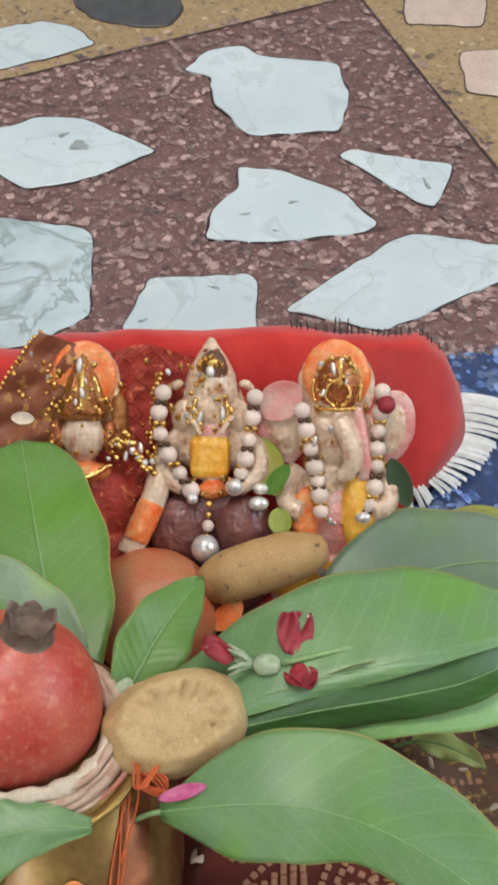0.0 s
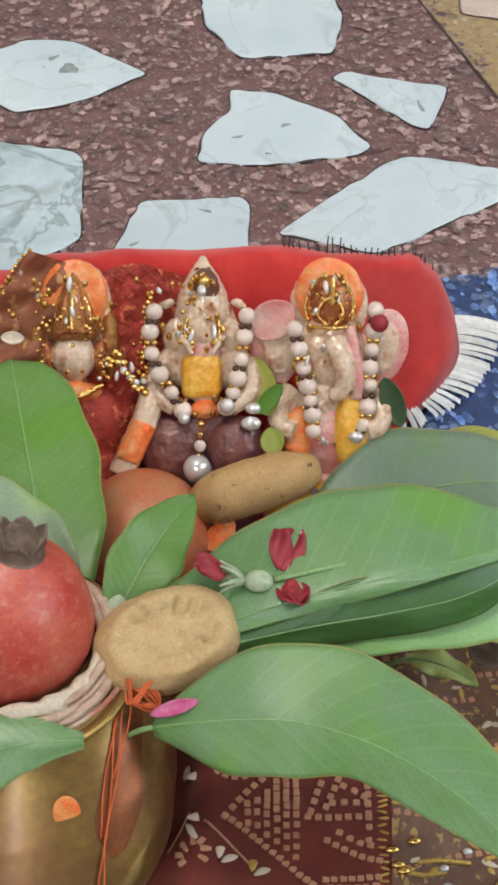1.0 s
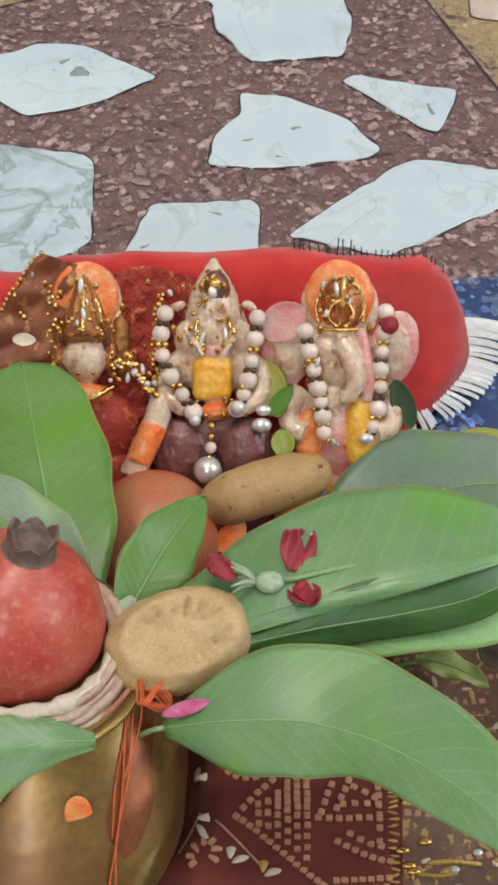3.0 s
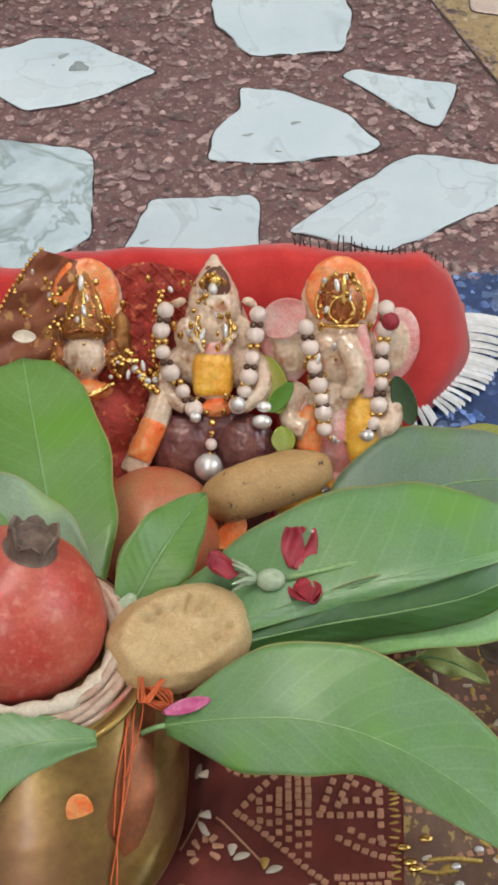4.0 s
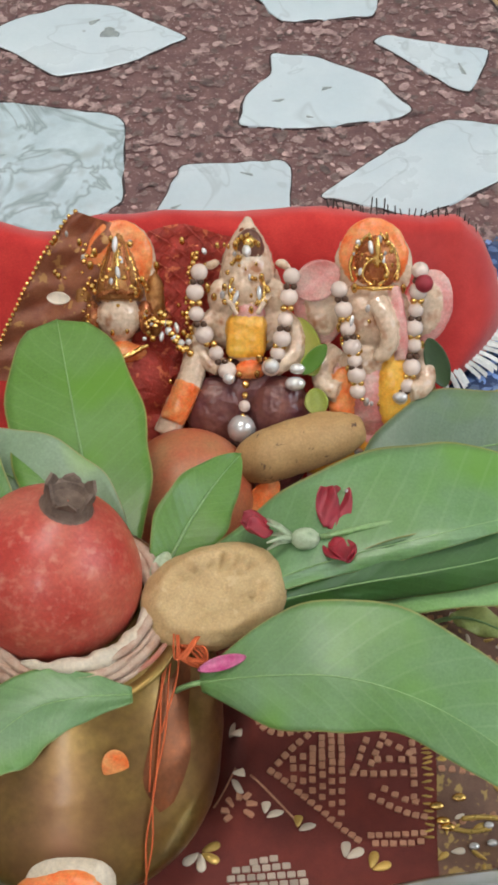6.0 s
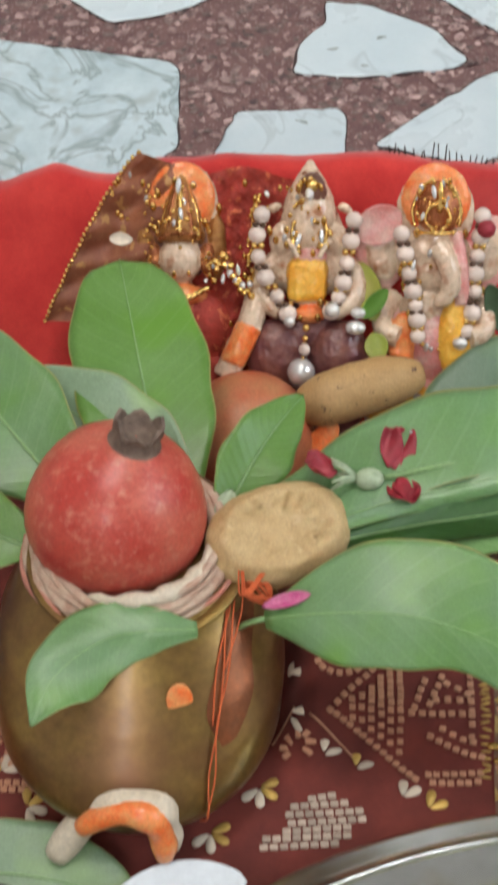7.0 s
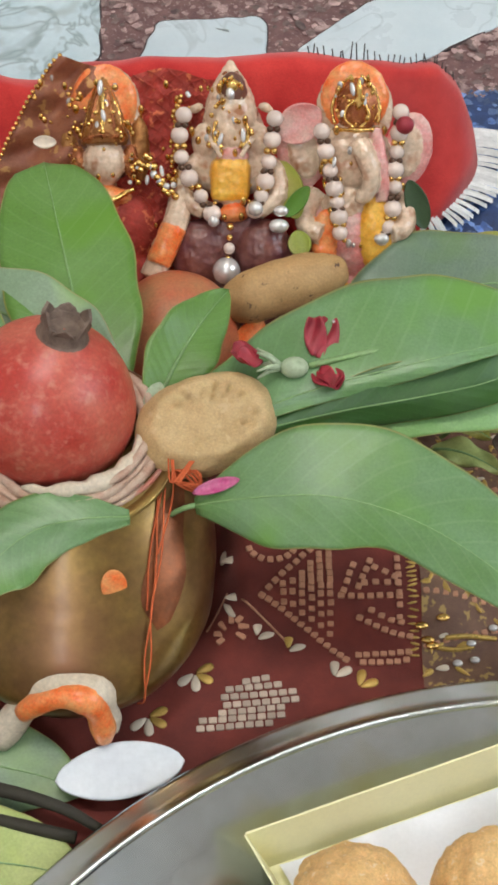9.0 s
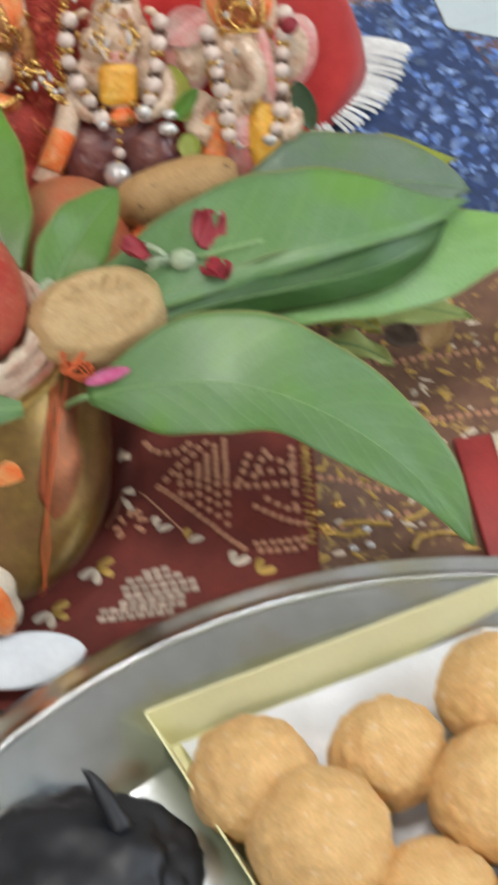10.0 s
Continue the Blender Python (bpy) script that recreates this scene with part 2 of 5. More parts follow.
M["petal_pink"] = material("magenta_petal", (0.50, 0.05, 0.20), (0.58, 0.20, 0.32), rough=0.5, scale=110, bump=0.15)
M["petal_white"] = material("white_petal", (0.72, 0.76, 0.79), (0.64, 0.68, 0.72), rough=0.5, scale=70, fine=300, bump=0.05, grain=0.05)
M["calyx"] = material("pale_calyx", (0.42, 0.50, 0.34), (0.30, 0.38, 0.24), rough=0.5, scale=200, bump=0.2)
M["diya"] = material("clay_white", (0.66, 0.58, 0.46), (0.55, 0.46, 0.34), rough=0.6, scale=120, bump=0.3)
M["leaf"] = leaf_material("mango_leaf", (0.088, 0.20, 0.028), (0.12, 0.245, 0.055), (0.22, 0.36, 0.14))
M["leaf_pale"] = leaf_material("pale_leaf", (0.105, 0.220, 0.060), (0.14, 0.25, 0.115), (0.26, 0.39, 0.19), 0.36)
M["leaf_mid"] = leaf_material("mid_leaf", (0.108, 0.232, 0.068), (0.145, 0.265, 0.125), (0.26, 0.40, 0.2), 0.34)
M["leaf_light"] = leaf_material("light_leaf", (0.18, 0.36, 0.10), (0.22, 0.38, 0.15), (0.28, 0.42, 0.2))
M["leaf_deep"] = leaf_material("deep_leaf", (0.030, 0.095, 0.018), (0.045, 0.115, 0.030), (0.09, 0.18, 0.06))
M["leaf_grey"] = leaf_material("greyish_leaf", (0.22, 0.32, 0.20), (0.17, 0.26, 0.145), (0.22, 0.30, 0.2), 0.42)
M["leaf_lime"] = leaf_material("lime_leaf", (0.44, 0.50, 0.18), (0.36, 0.44, 0.13), (0.5, 0.55, 0.25), 0.5)
M["leaf_dusky"] = leaf_material("dusky_leaf", (0.11, 0.175, 0.10), (0.16, 0.22, 0.16), (0.2, 0.26, 0.18), 0.42)
M["leaf_dark"] = leaf_material("dark_leaf", (0.03, 0.06, 0.025), (0.05, 0.085, 0.035), (0.09, 0.13, 0.07), 0.4)
M["leaf_yellow"] = leaf_material("yellowing_leaf", (0.26, 0.30, 0.05), (0.36, 0.30, 0.06), (0.4, 0.42, 0.15), 0.45)
M["midrib"] = material("leaf_midrib", (0.19, 0.33, 0.12), (0.22, 0.35, 0.15), rough=0.5, scale=100, bump=0.1)
M["stalk"] = material("dark_stalk", (0.032, 0.027, 0.016), rough=0.7, scale=150, bump=0.3)
M["lamp"] = material("lamp_housing", (0.8, 0.8, 0.8), rough=0.4, bump=0)
glow = bpy.data.materials.new("lamp_glow")
glow.use_nodes = True
gp = glow.node_tree.nodes["Principled BSDF"]
gp.inputs["Emission Color"].default_value, gp.inputs["Emission Strength"].default_value = (1, 0.97, 0.93, 1), 96.0


# ---- builders ----
def mesh_of(bm, mats, smooth=True):
    me = bpy.data.meshes.new("mesh")
    bm.to_mesh(me)
    bm.free()
    for m in mats if isinstance(mats, (list, tuple)) else [mats]:
        me.materials.append(m)
    if smooth:
        me.polygons.foreach_set("use_smooth", [True] * len(me.polygons))
    return me


def thing(name, loc, label, category, group="", kind=""):
    ob = new(name)
    ob.empty_display_size = 0.01
    ob.location = loc
    return tagged(ob, label, category, group, kind)


def solo(name, bm, mats, label, category, group="", kind="", smooth=True):
    return tagged(new(name, mesh_of(bm, mats, smooth)), label, category, group, kind)


def part(name, bm, mats, parent, label="", smooth=True):
    ob = new(name, bm if isinstance(bm, bpy.types.Mesh) else mesh_of(bm, mats, smooth))
    ob.parent = parent
    if parent.data is None:
        ob.matrix_parent_inverse = Matrix.Translation(-Vector(parent.location))
    if label:
        ob["label"] = label
    return ob


def ball(bm, c, r, m=None, seg=20, rings=12, slot=0):
    """An ellipsoid of radii r at c, turned by the matrix m."""
    r = (r, r, r) if isinstance(r, (int, float)) else r
    mat = Matrix.Translation(c) @ (m or Matrix()) @ Matrix.Diagonal((*r, 1))
    made = bmesh.ops.create_uvsphere(bm, u_segments=seg, v_segments=rings, radius=1, matrix=mat)["verts"]
    if slot:
        for f in {f for v in made for f in v.link_faces}:
            f.material_index = slot
    return made


def lathe(bm, profile, c=(0, 0, 0), m=None, seg=48, slot=0, wobble=None, caps=True):
    """A turned form: profile of (radius, height)."""
    m = Matrix.Translation(c) @ (m or Matrix())
    rings = []
    for r, z in profile:
        ring = []
        for k in range(seg):
            a = 2 * math.pi * k / seg
            q = r * (1 + (wobble(a, z) if wobble else 0))
            ring.append(bm.verts.new(m @ Vector((q * math.cos(a), q * math.sin(a), z))))
        rings.append(ring)
    for i in range(len(rings) - 1):
        for k in range(seg):
            f = bm.faces.new((rings[i][k], rings[i][(k + 1) % seg], rings[i + 1][(k + 1) % seg], rings[i + 1][k]))
            f.material_index = slot
    for ring, flip in ((rings[0], True), (rings[-1], False)) if caps else ():
        f = bm.faces.new(ring[::-1] if flip else ring)
        f.material_index = slot
    return bm


def tube(bm, pts, r, seg=8, slot=0, taper=None):
    """A round strand along pts."""
    pts = [Vector(p) for p in pts]
    rings = []
    for i, p in enumerate(pts):
        d = (pts[min(i + 1, len(pts) - 1)] - pts[max(i - 1, 0)]).normalized()
        u = d.orthogonal().normalized() if i == 0 else (u - d * u.dot(d)).normalized()
        w = d.cross(u)
        q = r * (taper(i / (len(pts) - 1)) if taper else 1)
        rings.append([bm.verts.new(p + q * (u * math.cos(2 * math.pi * k / seg) + w * math.sin(2 * math.pi * k / seg))) for k in range(seg)])
    for i in range(len(rings) - 1):
        for k in range(seg):
            bm.faces.new((rings[i][k], rings[i][(k + 1) % seg], rings[i + 1][(k + 1) % seg], rings[i + 1][k])).material_index = slot
    bm.faces.new(rings[0][::-1]).material_index = slot
    bm.faces.new(rings[-1]).material_index = slot
    return bm


def block(bm, lo, hi, bevel=0.0, m=None):
    c = [(a + b) / 2 for a, b in zip(lo, hi)]
    s = [b - a for a, b in zip(lo, hi)]
    made = bmesh.ops.create_cube(bm, size=1, matrix=(m or Matrix()) @ Matrix.Translation(c) @ Matrix.Diagonal((*s, 1)))["verts"]
    if bevel:
        es = list({e for v in made for e in v.link_edges})
        bmesh.ops.bevel(bm, geom=es, offset=bevel, segments=2, affect="EDGES", profile=0.5)
    return bm


def bez(p0, p1, p2, t):
    return Vector(p0) * (1 - t) ** 2 + Vector(p1) * (2 * t * (1 - t)) + Vector(p2) * t * t


def smoothed(pts, n):
    """A Catmull-Rom line of n points through pts."""
    p = [Vector(q) for q in pts]
    p = [2 * p[0] - p[1]] + p + [2 * p[-1] - p[-2]]
    out = []
    for k in range(n):
        s = k / (n - 1) * (len(p) - 3)
        i = min(int(s), len(p) - 4)
        t = s - i
        a, b, c, d = p[i:i + 4]
        out.append(0.5 * ((2 * b) + (c - a) * t + (2 * a - 5 * b + 4 * c - d) * t * t + (3 * b - a - 3 * c + d) * t ** 3))
    return out


def leaf(base, mid, tip, width, up, label, mat="leaf", fold=0.12, wave=0.0015, blunt=0.75, belly=0.85, group="leaves in the pot", seed=0, stalk=True, edge=None):
    """A leaf along a bent spine: blade, midrib and stalk."""
    root = thing("mango_leaf", base, label, "leaf", group)
    bm = bmesh.new()
    uvl = bm.loops.layers.uv.new("UVMap")
    nu, nv = 30, 12
    up = Vector(up).normalized()
    rows_, spine, uvs = [], [], {}
    for i in range(nu + 1):
        u = i / nu
        p = bez(base, mid, tip, u)
        d = (bez(base, mid, tip, min(1, u + 0.01)) - bez(base, mid, tip, max(0, u - 0.01))).normalized()
        s = d.cross(up).normalized()
        nrm = s.cross(d).normalized()
        w = 0.5 * width * max(0.004, math.sin(math.pi * min(1, u ** belly)) ** blunt)
        row = []
        for j in range(nv + 1):
            v = 2 * j / nv - 1
            q = w * (1 + 0.03 * math.sin(u * 23 + seed + (3 if v > 0 else 0)))
            z = fold * abs(v) * w + wave * math.sin(u * 14 + seed * 2.1 + (1.7 if v > 0 else 0)) * v * v - 0.0008 * math.exp(-(v * 9) ** 2) * 0.3
            vert = bm.verts.new(p + s * v * q + nrm * z)
            uvs[vert] = (u, v)
            row.append(vert)
        spine.append(p + nrm * 0.0002)
        rows_.append(row)
    for i in range(nu):
        for j in range(nv):
            f = bm.faces.new((rows_[i][j], rows_[i + 1][j], rows_[i + 1][j + 1], rows_[i][j + 1]))
            for lp in f.loops:
                lp[uvl].uv = uvs[lp.vert]
    blade = part("blade", bm, M[mat], root)
    so = blade.modifiers.new("thick", "SOLIDIFY")
    so.thickness, so.offset = 0.0004, 0
    bm = tube(bmesh.new(), spine, 0.0008, 6, taper=lambda t: 1.05 - 0.85 * t)
    part("midrib", bm, M["midrib"], root, "pale raised midrib")
    if stalk:
        d = (Vector(base) - bez(base, mid, tip, 0.06)).normalized()
        part("stalk", tube(bmesh.new(), [Vector(base) + d * 0.004 * k + Vector((0, 0, -0.0006 * k * k)) for k in range(4)], 0.0011, 6), M["midrib"], root)
    return root


def profile(values, u):
    """A smooth value between evenly spaced ones."""
    p = [2 * values[0] - values[1]] + list(values) + [2 * values[-1] - values[-2]]
    q = min(max(u, 0), 1) * (len(values) - 1)
    i = min(int(q), len(values) - 2)
    t = q - i
    a, b, c, d = p[i:i + 4]
    return 0.5 * (2 * b + (c - a) * t + (2 * a - 5 * b + 4 * c - d) * t * t + (3 * b - a - 3 * c + d) * t ** 3)


def broad_leaf(spine, near, far, up, label, mat, near_tilt=-0.1, far_tilt=0.05, wave=0.0012, group="leaves in the pot", seed=0, stalk=True):
    """A leaf whose halves differ: spine points, half widths and tilts of its near and far half."""
    root = thing("mango_leaf", spine[0], label, "leaf", group)
    nu, nv = 44, 9
    line = smoothed(spine, nu + 1)
    up = Vector(up).normalized()
    bm = bmesh.new()
    uvl = bm.loops.layers.uv.new("UVMap")
    rows_, ribs, uvs = [], [], {}
    for i, p in enumerate(line):
        u = i / nu
        d = (line[min(i + 1, nu)] - line[max(i - 1, 0)]).normalized()
        s = d.cross(up).normalized()
        nrm = s.cross(d).normalized()
        row = []
        for j in range(-nv, nv + 1):
            v = j / nv
            w, tilt = (near, near_tilt) if v > 0 else (far, far_tilt)
            w = max(0.0003, profile(w, u)) * (1 + 0.018 * math.sin(u * 31 + seed + (2 if v > 0 else 0)))
            a = abs(v)
            vein = math.sin((u - 0.10 * a) * 95 + seed)
            z = tilt * w * (a + 0.5 * a * a) / 1.5 + wave * a * a * math.sin(u * 13 + seed * 2.1 + (1.9 if v > 0 else 0)) + 0.00012 * vein * a * (1 - a)
            z += 0.0011 * noise.noise((u * 5, v * 1.6, seed * 3.7))
            vert = bm.verts.new(p + s * v * w + nrm * z)
            uvs[vert] = (u, v)
            row.append(vert)
        ribs.append(row[nv].co + nrm * 0.0001)
        rows_.append(row)
    for a, b in zip(rows_, rows_[1:]):
        for j in range(2 * nv):
            f = bm.faces.new((a[j], b[j], b[j + 1], a[j + 1]))
            for lp in f.loops:
                lp[uvl].uv = uvs[lp.vert]
    blade = part("blade", bm, M[mat], root)
    so = blade.modifiers.new("thick", "SOLIDIFY")
    so.thickness, so.offset = 0.0004, 0
    part("midrib", tube(bmesh.new(), ribs, 0.00042, 6, taper=lambda t: 1.1 - 0.9 * t), M["midrib"], root, "pale raised midrib")
    if stalk:
        d = (line[0] - line[2]).normalized()
        part("stalk", tube(bmesh.new(), [line[0] + d * 0.004 * k + Vector((0, 0, -0.0006 * k * k)) for k in range(4)], 0.0011, 6), M["midrib"], root)
    return root


def flat_sheet(fn, nx, ny):
    """A sheet of quads from fn(s, t) with s, t from 0 to 1."""
    bm = bmesh.new()
    g = [[bm.verts.new(fn(i / nx, j / ny)) for j in range(ny + 1)] for i in range(nx + 1)]
    for i in range(nx):
        for j in range(ny):
            bm.faces.new((g[i][j], g[i + 1][j], g[i + 1][j + 1], g[i][j + 1]))
    return bm

# ---- the room: floor, walls, ceiling, window, tube lamp ----
floor = solo("floor", block(bmesh.new(), (-1.8, -1.5, -0.1), (1.8, 2.2, 0.0)), M["maroon"], "polished maroon terrazzo floor inlaid with broken white marble", "floor", kind="structure", smooth=False)


def ring_prism(corners, z0, z1, inset, seed, jitter=0.0012):
    """A flat broken stone: ragged outline, softened upper edge."""
    rnd = random.Random(seed)
    pts = [Vector((*c, 0)) for c in corners]
    out = []
    for i, p in enumerate(pts):
        q = pts[(i + 1) % len(pts)]
        prev = pts[i - 1]
        near, far = p.lerp(prev, min(0.3, 0.004 / max(1e-6, (p - prev).length))), p.lerp(q, min(0.3, 0.004 / max(1e-6, (q - p).length)))
        out += [near, (near + far + p * 2) / 4, far]
        steps = max(1, int((q - p).length / 0.009))
        nrm = Vector((-(q - p).y, (q - p).x, 0)).normalized()
        for k in range(1, steps):
            out.append(far.lerp(q, k / steps) + nrm * rnd.uniform(-1, 1) * jitter)
    c = sum(out, Vector()) / len(out)
    bm = bmesh.new()
    rings = []
    for z, k in ((z0, 0), (z1 - inset * 0.6, 0), (z1, inset)):
        rings.append([bm.verts.new((*(p + (c - p).normalized() * k).xy, z)) for p in out])
    n = len(out)
    for a, b in zip(rings, rings[1:]):
        for i in range(n):
            bm.faces.new((a[i], a[(i + 1) % n], b[(i + 1) % n], b[i]))
    bm.faces.new(rings[-1])
    bmesh.ops.recalc_face_normals(bm, faces=bm.faces[:])
    return bm


AX, BX = Vector((0.363, -0.932)), Vector((-0.918, -0.396))
CORNER = Vector((0.077, 1.011))


def section(name, origin, u, v, u0, u1, v0, v1, z, mat, label):
    bm = bmesh.new()
    c = [origin + u * a + v * b for a, b in ((u0, v0), (u1, v0), (u1, v1), (u0, v1))]
    lo = [bm.verts.new((*p, z - 0.0006)) for p in c]
    hi = [bm.verts.new((*p, z)) for p in c]
    bm.faces.new(hi)
    for i in range(4):
        bm.faces.new((lo[i], lo[(i + 1) % 4], hi[(i + 1) % 4], hi[i]))
    bmesh.ops.recalc_face_normals(bm, faces=bm.faces[:])
    return part(name, bm, mat, floor, label, smooth=False)


section("floor_border", CORNER, AX, BX, -0.30, 0.0, 0.0, 1.1, 0.0004, M["tan"], "tan terrazzo border strip")
section("floor_border", CORNER, AX, BX, -0.30, 0.85, -0.26, -0.002, 0.0004, M["tan"], "tan terrazzo border strip")
BLUE0 = Vector((0.118, 0.645))
section("floor_panel", BLUE0, AX, -BX, 0.0, 0.45, -0.5, 0.04, 0.0004, M["blue"], "blue terrazzo panel")


def strip_line(p, q, w=0.0016):
    p, q = Vector((*p, 0.0009)), Vector((*q, 0.0009))
    s = (q - p).normalized().cross(Vector((0, 0, 1))) * w / 2
    bm = bmesh.new()
    bm.faces.new([bm.verts.new(a) for a in (p - s, q - s, q + s, p + s)])
    return bm


part("divider_strip", strip_line(CORNER - BX * 0.2, CORNER + BX * 0.8), M["joint"], floor)
part("divider_strip", strip_line(CORNER - AX * 0.2, CORNER + AX * 0.7), M["joint"], floor)


def chips(name, inside, mat, n, lo, hi, seed, size=(0.0010, 0.0032)):
    rnd = random.Random(seed)
    verts, faces = [], []
    while len(faces) < n:
        x, y = rnd.uniform(*lo), rnd.uniform(*hi)
        if not inside(Vector((x, y))):
            continue
        r, k, a0 = rnd.uniform(*size) * rnd.uniform(0.6, 1.25), rnd.randint(4, 7), rnd.uniform(0, 6.3)
        st, ang = rnd.uniform(1.0, 1.9), rnd.uniform(0, 3.14)
        ids = []
        for i in range(k):
            a = a0 + 2 * math.pi * i / k
            q = r * rnd.uniform(0.7, 1.15)
            px, py = q * math.cos(a) * st, q * math.sin(a)
            ids.append(len(verts))
            verts.append((x + px * math.cos(ang) - py * math.sin(ang), y + px * math.sin(ang) + py * math.cos(ang), 0.0007 + 0.0002 * rnd.random()))
        faces.append(ids)
    me = bpy.data.meshes.new(name)
    me.from_pydata(verts, [], faces)
    me.materials.append(mat)
    ob = part(name, me, mat, floor)
    return tagged(ob, kind="stuff")


def in_tan(p):
    d = p - CORNER
    return d.dot(AX) < -0.003 or d.dot(BX) < -0.003


chips("floor_chips", lambda p: not in_tan(p) and not (p - BLUE0).dot(AX) > 0.004, M["chip_maroon"], 6200, (-0.30, 0.26), (0.5, 1.06), 3)
chips("floor_chips", lambda p: in_tan(p), M["chip_tan"], 1500, (-0.30, 0.32), (0.6, 1.12), 4)
chips("floor_chips", lambda p: (p - BLUE0).dot(AX) > -0.002, M["chip_blue"], 3400, (0.02, 0.30), (0.36, 0.74), 5)


def marble(corners, mat, seed, label=""):
    piece = part("marble_piece", ring_prism(corners, 0.0, 0.0016, 0.0009, seed), M[mat], floor, label, smooth=False)
    c = sum((Vector(q) for q in corners), Vector((0, 0))) / len(corners)
    wide = [tuple(Vector(q) + (Vector(q) - c).normalized() * 0.0009) for q in corners]
    part("joint", ring_prism(wide, 0.0, 0.0011, 0.0002, seed), M["joint"], piece, smooth=False)


marble([(-0.044, 0.918), (-0.028, 0.942), (-0.004, 0.948), (0.006, 0.936), (0.06, 0.926), (0.066, 0.891), (0.058, 0.851), (0.0, 0.846), (-0.023, 0.881), (-0.025, 0.911)], "marble", 1)
marble([(-0.182, 0.827), (-0.178, 0.843), (-0.137, 0.866), (-0.106, 0.864), (-0.058, 0.83), (-0.095, 0.804), (-0.137, 0.791)], "marble", 2)
marble([(-0.007, 0.814), (0.021, 0.81), (0.059, 0.787), (0.078, 0.758), (0.069, 0.75), (0.013, 0.741), (-0.026, 0.744), (-0.022, 0.772), (-0.006, 0.793)], "marble", 3)
marble([(0.056, 0.825), (0.064, 0.832), (0.128, 0.816), (0.113, 0.774), (0.103, 0.778)], "marble", 4)
marble([(0.02, 0.681), (0.084, 0.742), (0.098, 0.749), (0.150, 0.738), (0.172, 0.724), (0.145, 0.706), (0.076, 0.664)], "marble", 5)
marble([(-0.235, 0.780), (-0.182, 0.77), (-0.099, 0.754), (-0.093, 0.747), (-0.09, 0.677), (-0.12, 0.653), (-0.19, 0.640), (-0.24, 0.66)], "marble_vein", 6, "grey-veined marble piece")
marble([(-0.072, 0.665), (-0.058, 0.709), (0.0, 0.713), (0.005, 0.706), (0.005, 0.655), (-0.03, 0.648)], "marble", 7)
marble([(-0.125, 1.02), (-0.121, 0.996), (-0.108, 0.981), (-0.078, 0.971), (-0.055, 0.972), (-0.046, 0.992), (-0.05, 1.02)], "marble_black", 8, "black marble piece")
marble([(-0.21, 0.955), (-0.171, 0.969), (-0.143, 0.978), (-0.121, 0.971), (-0.104, 0.95), (-0.134, 0.933), (-0.17, 0.918), (-0.2, 0.92)], "marble", 9)
marble([(0.143, 0.94), (0.175, 0.944), (0.195, 0.92), (0.175, 0.885), (0.143, 0.894)], "marble_pink", 10, "pale pink marble piece")
marble([(0.109, 1.02), (0.165, 1.03), (0.167, 1.0), (0.161, 0.971), (0.109, 0.974)], "marble_pink", 11, "pale pink marble piece")
marble([(0.158, 0.655), (0.163, 0.622), (0.20, 0.612), (0.222, 0.645), (0.19, 0.672)], "marble", 12)


def stain(x, y, rx, ry, a):
    bm = bmesh.new()
    lathe(bm, [(1.0, 0.0), (0.9, 0.00012), (0.5, 0.0002), (0.05, 0.00022)], seg=18, wobble=lambda q, z: 0.22 * math.sin(3 * q + x * 90) + 0.1 * math.sin(7 * q))
    bmesh.ops.transform(bm, matrix=Matrix.Translation((x, y, 0.00161)) @ pose(0, 0, 0, 0, 0, a) @ Matrix.Diagonal((rx, ry, 1, 1)), verts=bm.verts[:])
    part("stain", bm, M["stain"], floor, "small grey pit in the marble")


for q in ((-0.0019, 0.7666, 0.0035, 0.0011, 15), (0.0266, 0.7779, 0.0032, 0.0013, 20), (0.016, 0.751, 0.0022, 0.0008, -10), (0.014, 0.811, 0.002, 0.0008, 0), (-0.1074, 0.8346, 0.0058, 0.0052, 0), (-0.118, 0.846, 0.004, 0.0018, 40), (0.1094, 0.7956, 0.0012, 0.006, 15), (-0.060, 0.672, 0.003, 0.001, 30), (-0.02, 0.70, 0.004, 0.0009, -20)):
    stain(*q)


def wall(name, lo, hi):
    return solo(name, block(bmesh.new(), lo, hi), M["wall"], "plain off-white painted wall", "wall", kind="structure", smooth=False)


wall("wall_north", (-1.9, 2.2, 0), (1.9, 2.3, 2.6))
wall("wall_west", (-1.9, -1.5, 0), (-1.8, 2.2, 2.6))
bm = bmesh.new()
for lo, hi in (((1.8, -1.5, 0), (1.9, 2.2, 0.8)), ((1.8, -1.5, 1.9), (1.9, 2.2, 2.6)), ((1.8, -1.5, 0.8), (1.9, -0.45, 1.9)), ((1.8, 0.65, 0.8), (1.9, 2.2, 1.9))):
    block(bm, lo, hi)
solo("wall_east", bm, M["wall"], "plain off-white painted wall with a window opening", "wall", kind="structure", smooth=False)
bm = bmesh.new()
for lo, hi in (((-1.9, -1.6, 0), (-0.70, -1.5, 2.6)), ((-0.30, -1.6, 0), (1.9, -1.5, 2.6)), ((-0.70, -1.6, 2.42), (-0.30, -1.5, 2.6)), ((-0.70, -1.6, 0), (-0.30, -1.5, 1.6))):
    block(bm, lo, hi)
solo("wall_south", bm, M["wall"], "plain off-white painted wall with a narrow window opening", "wall", kind="structure", smooth=False)
solo("ceiling", block(bmesh.new(), (-1.9, -1.6, 2.6), (1.9, 2.3, 2.7)), M["wall"], "plain white painted ceiling", "ceiling", kind="structure", smooth=False)
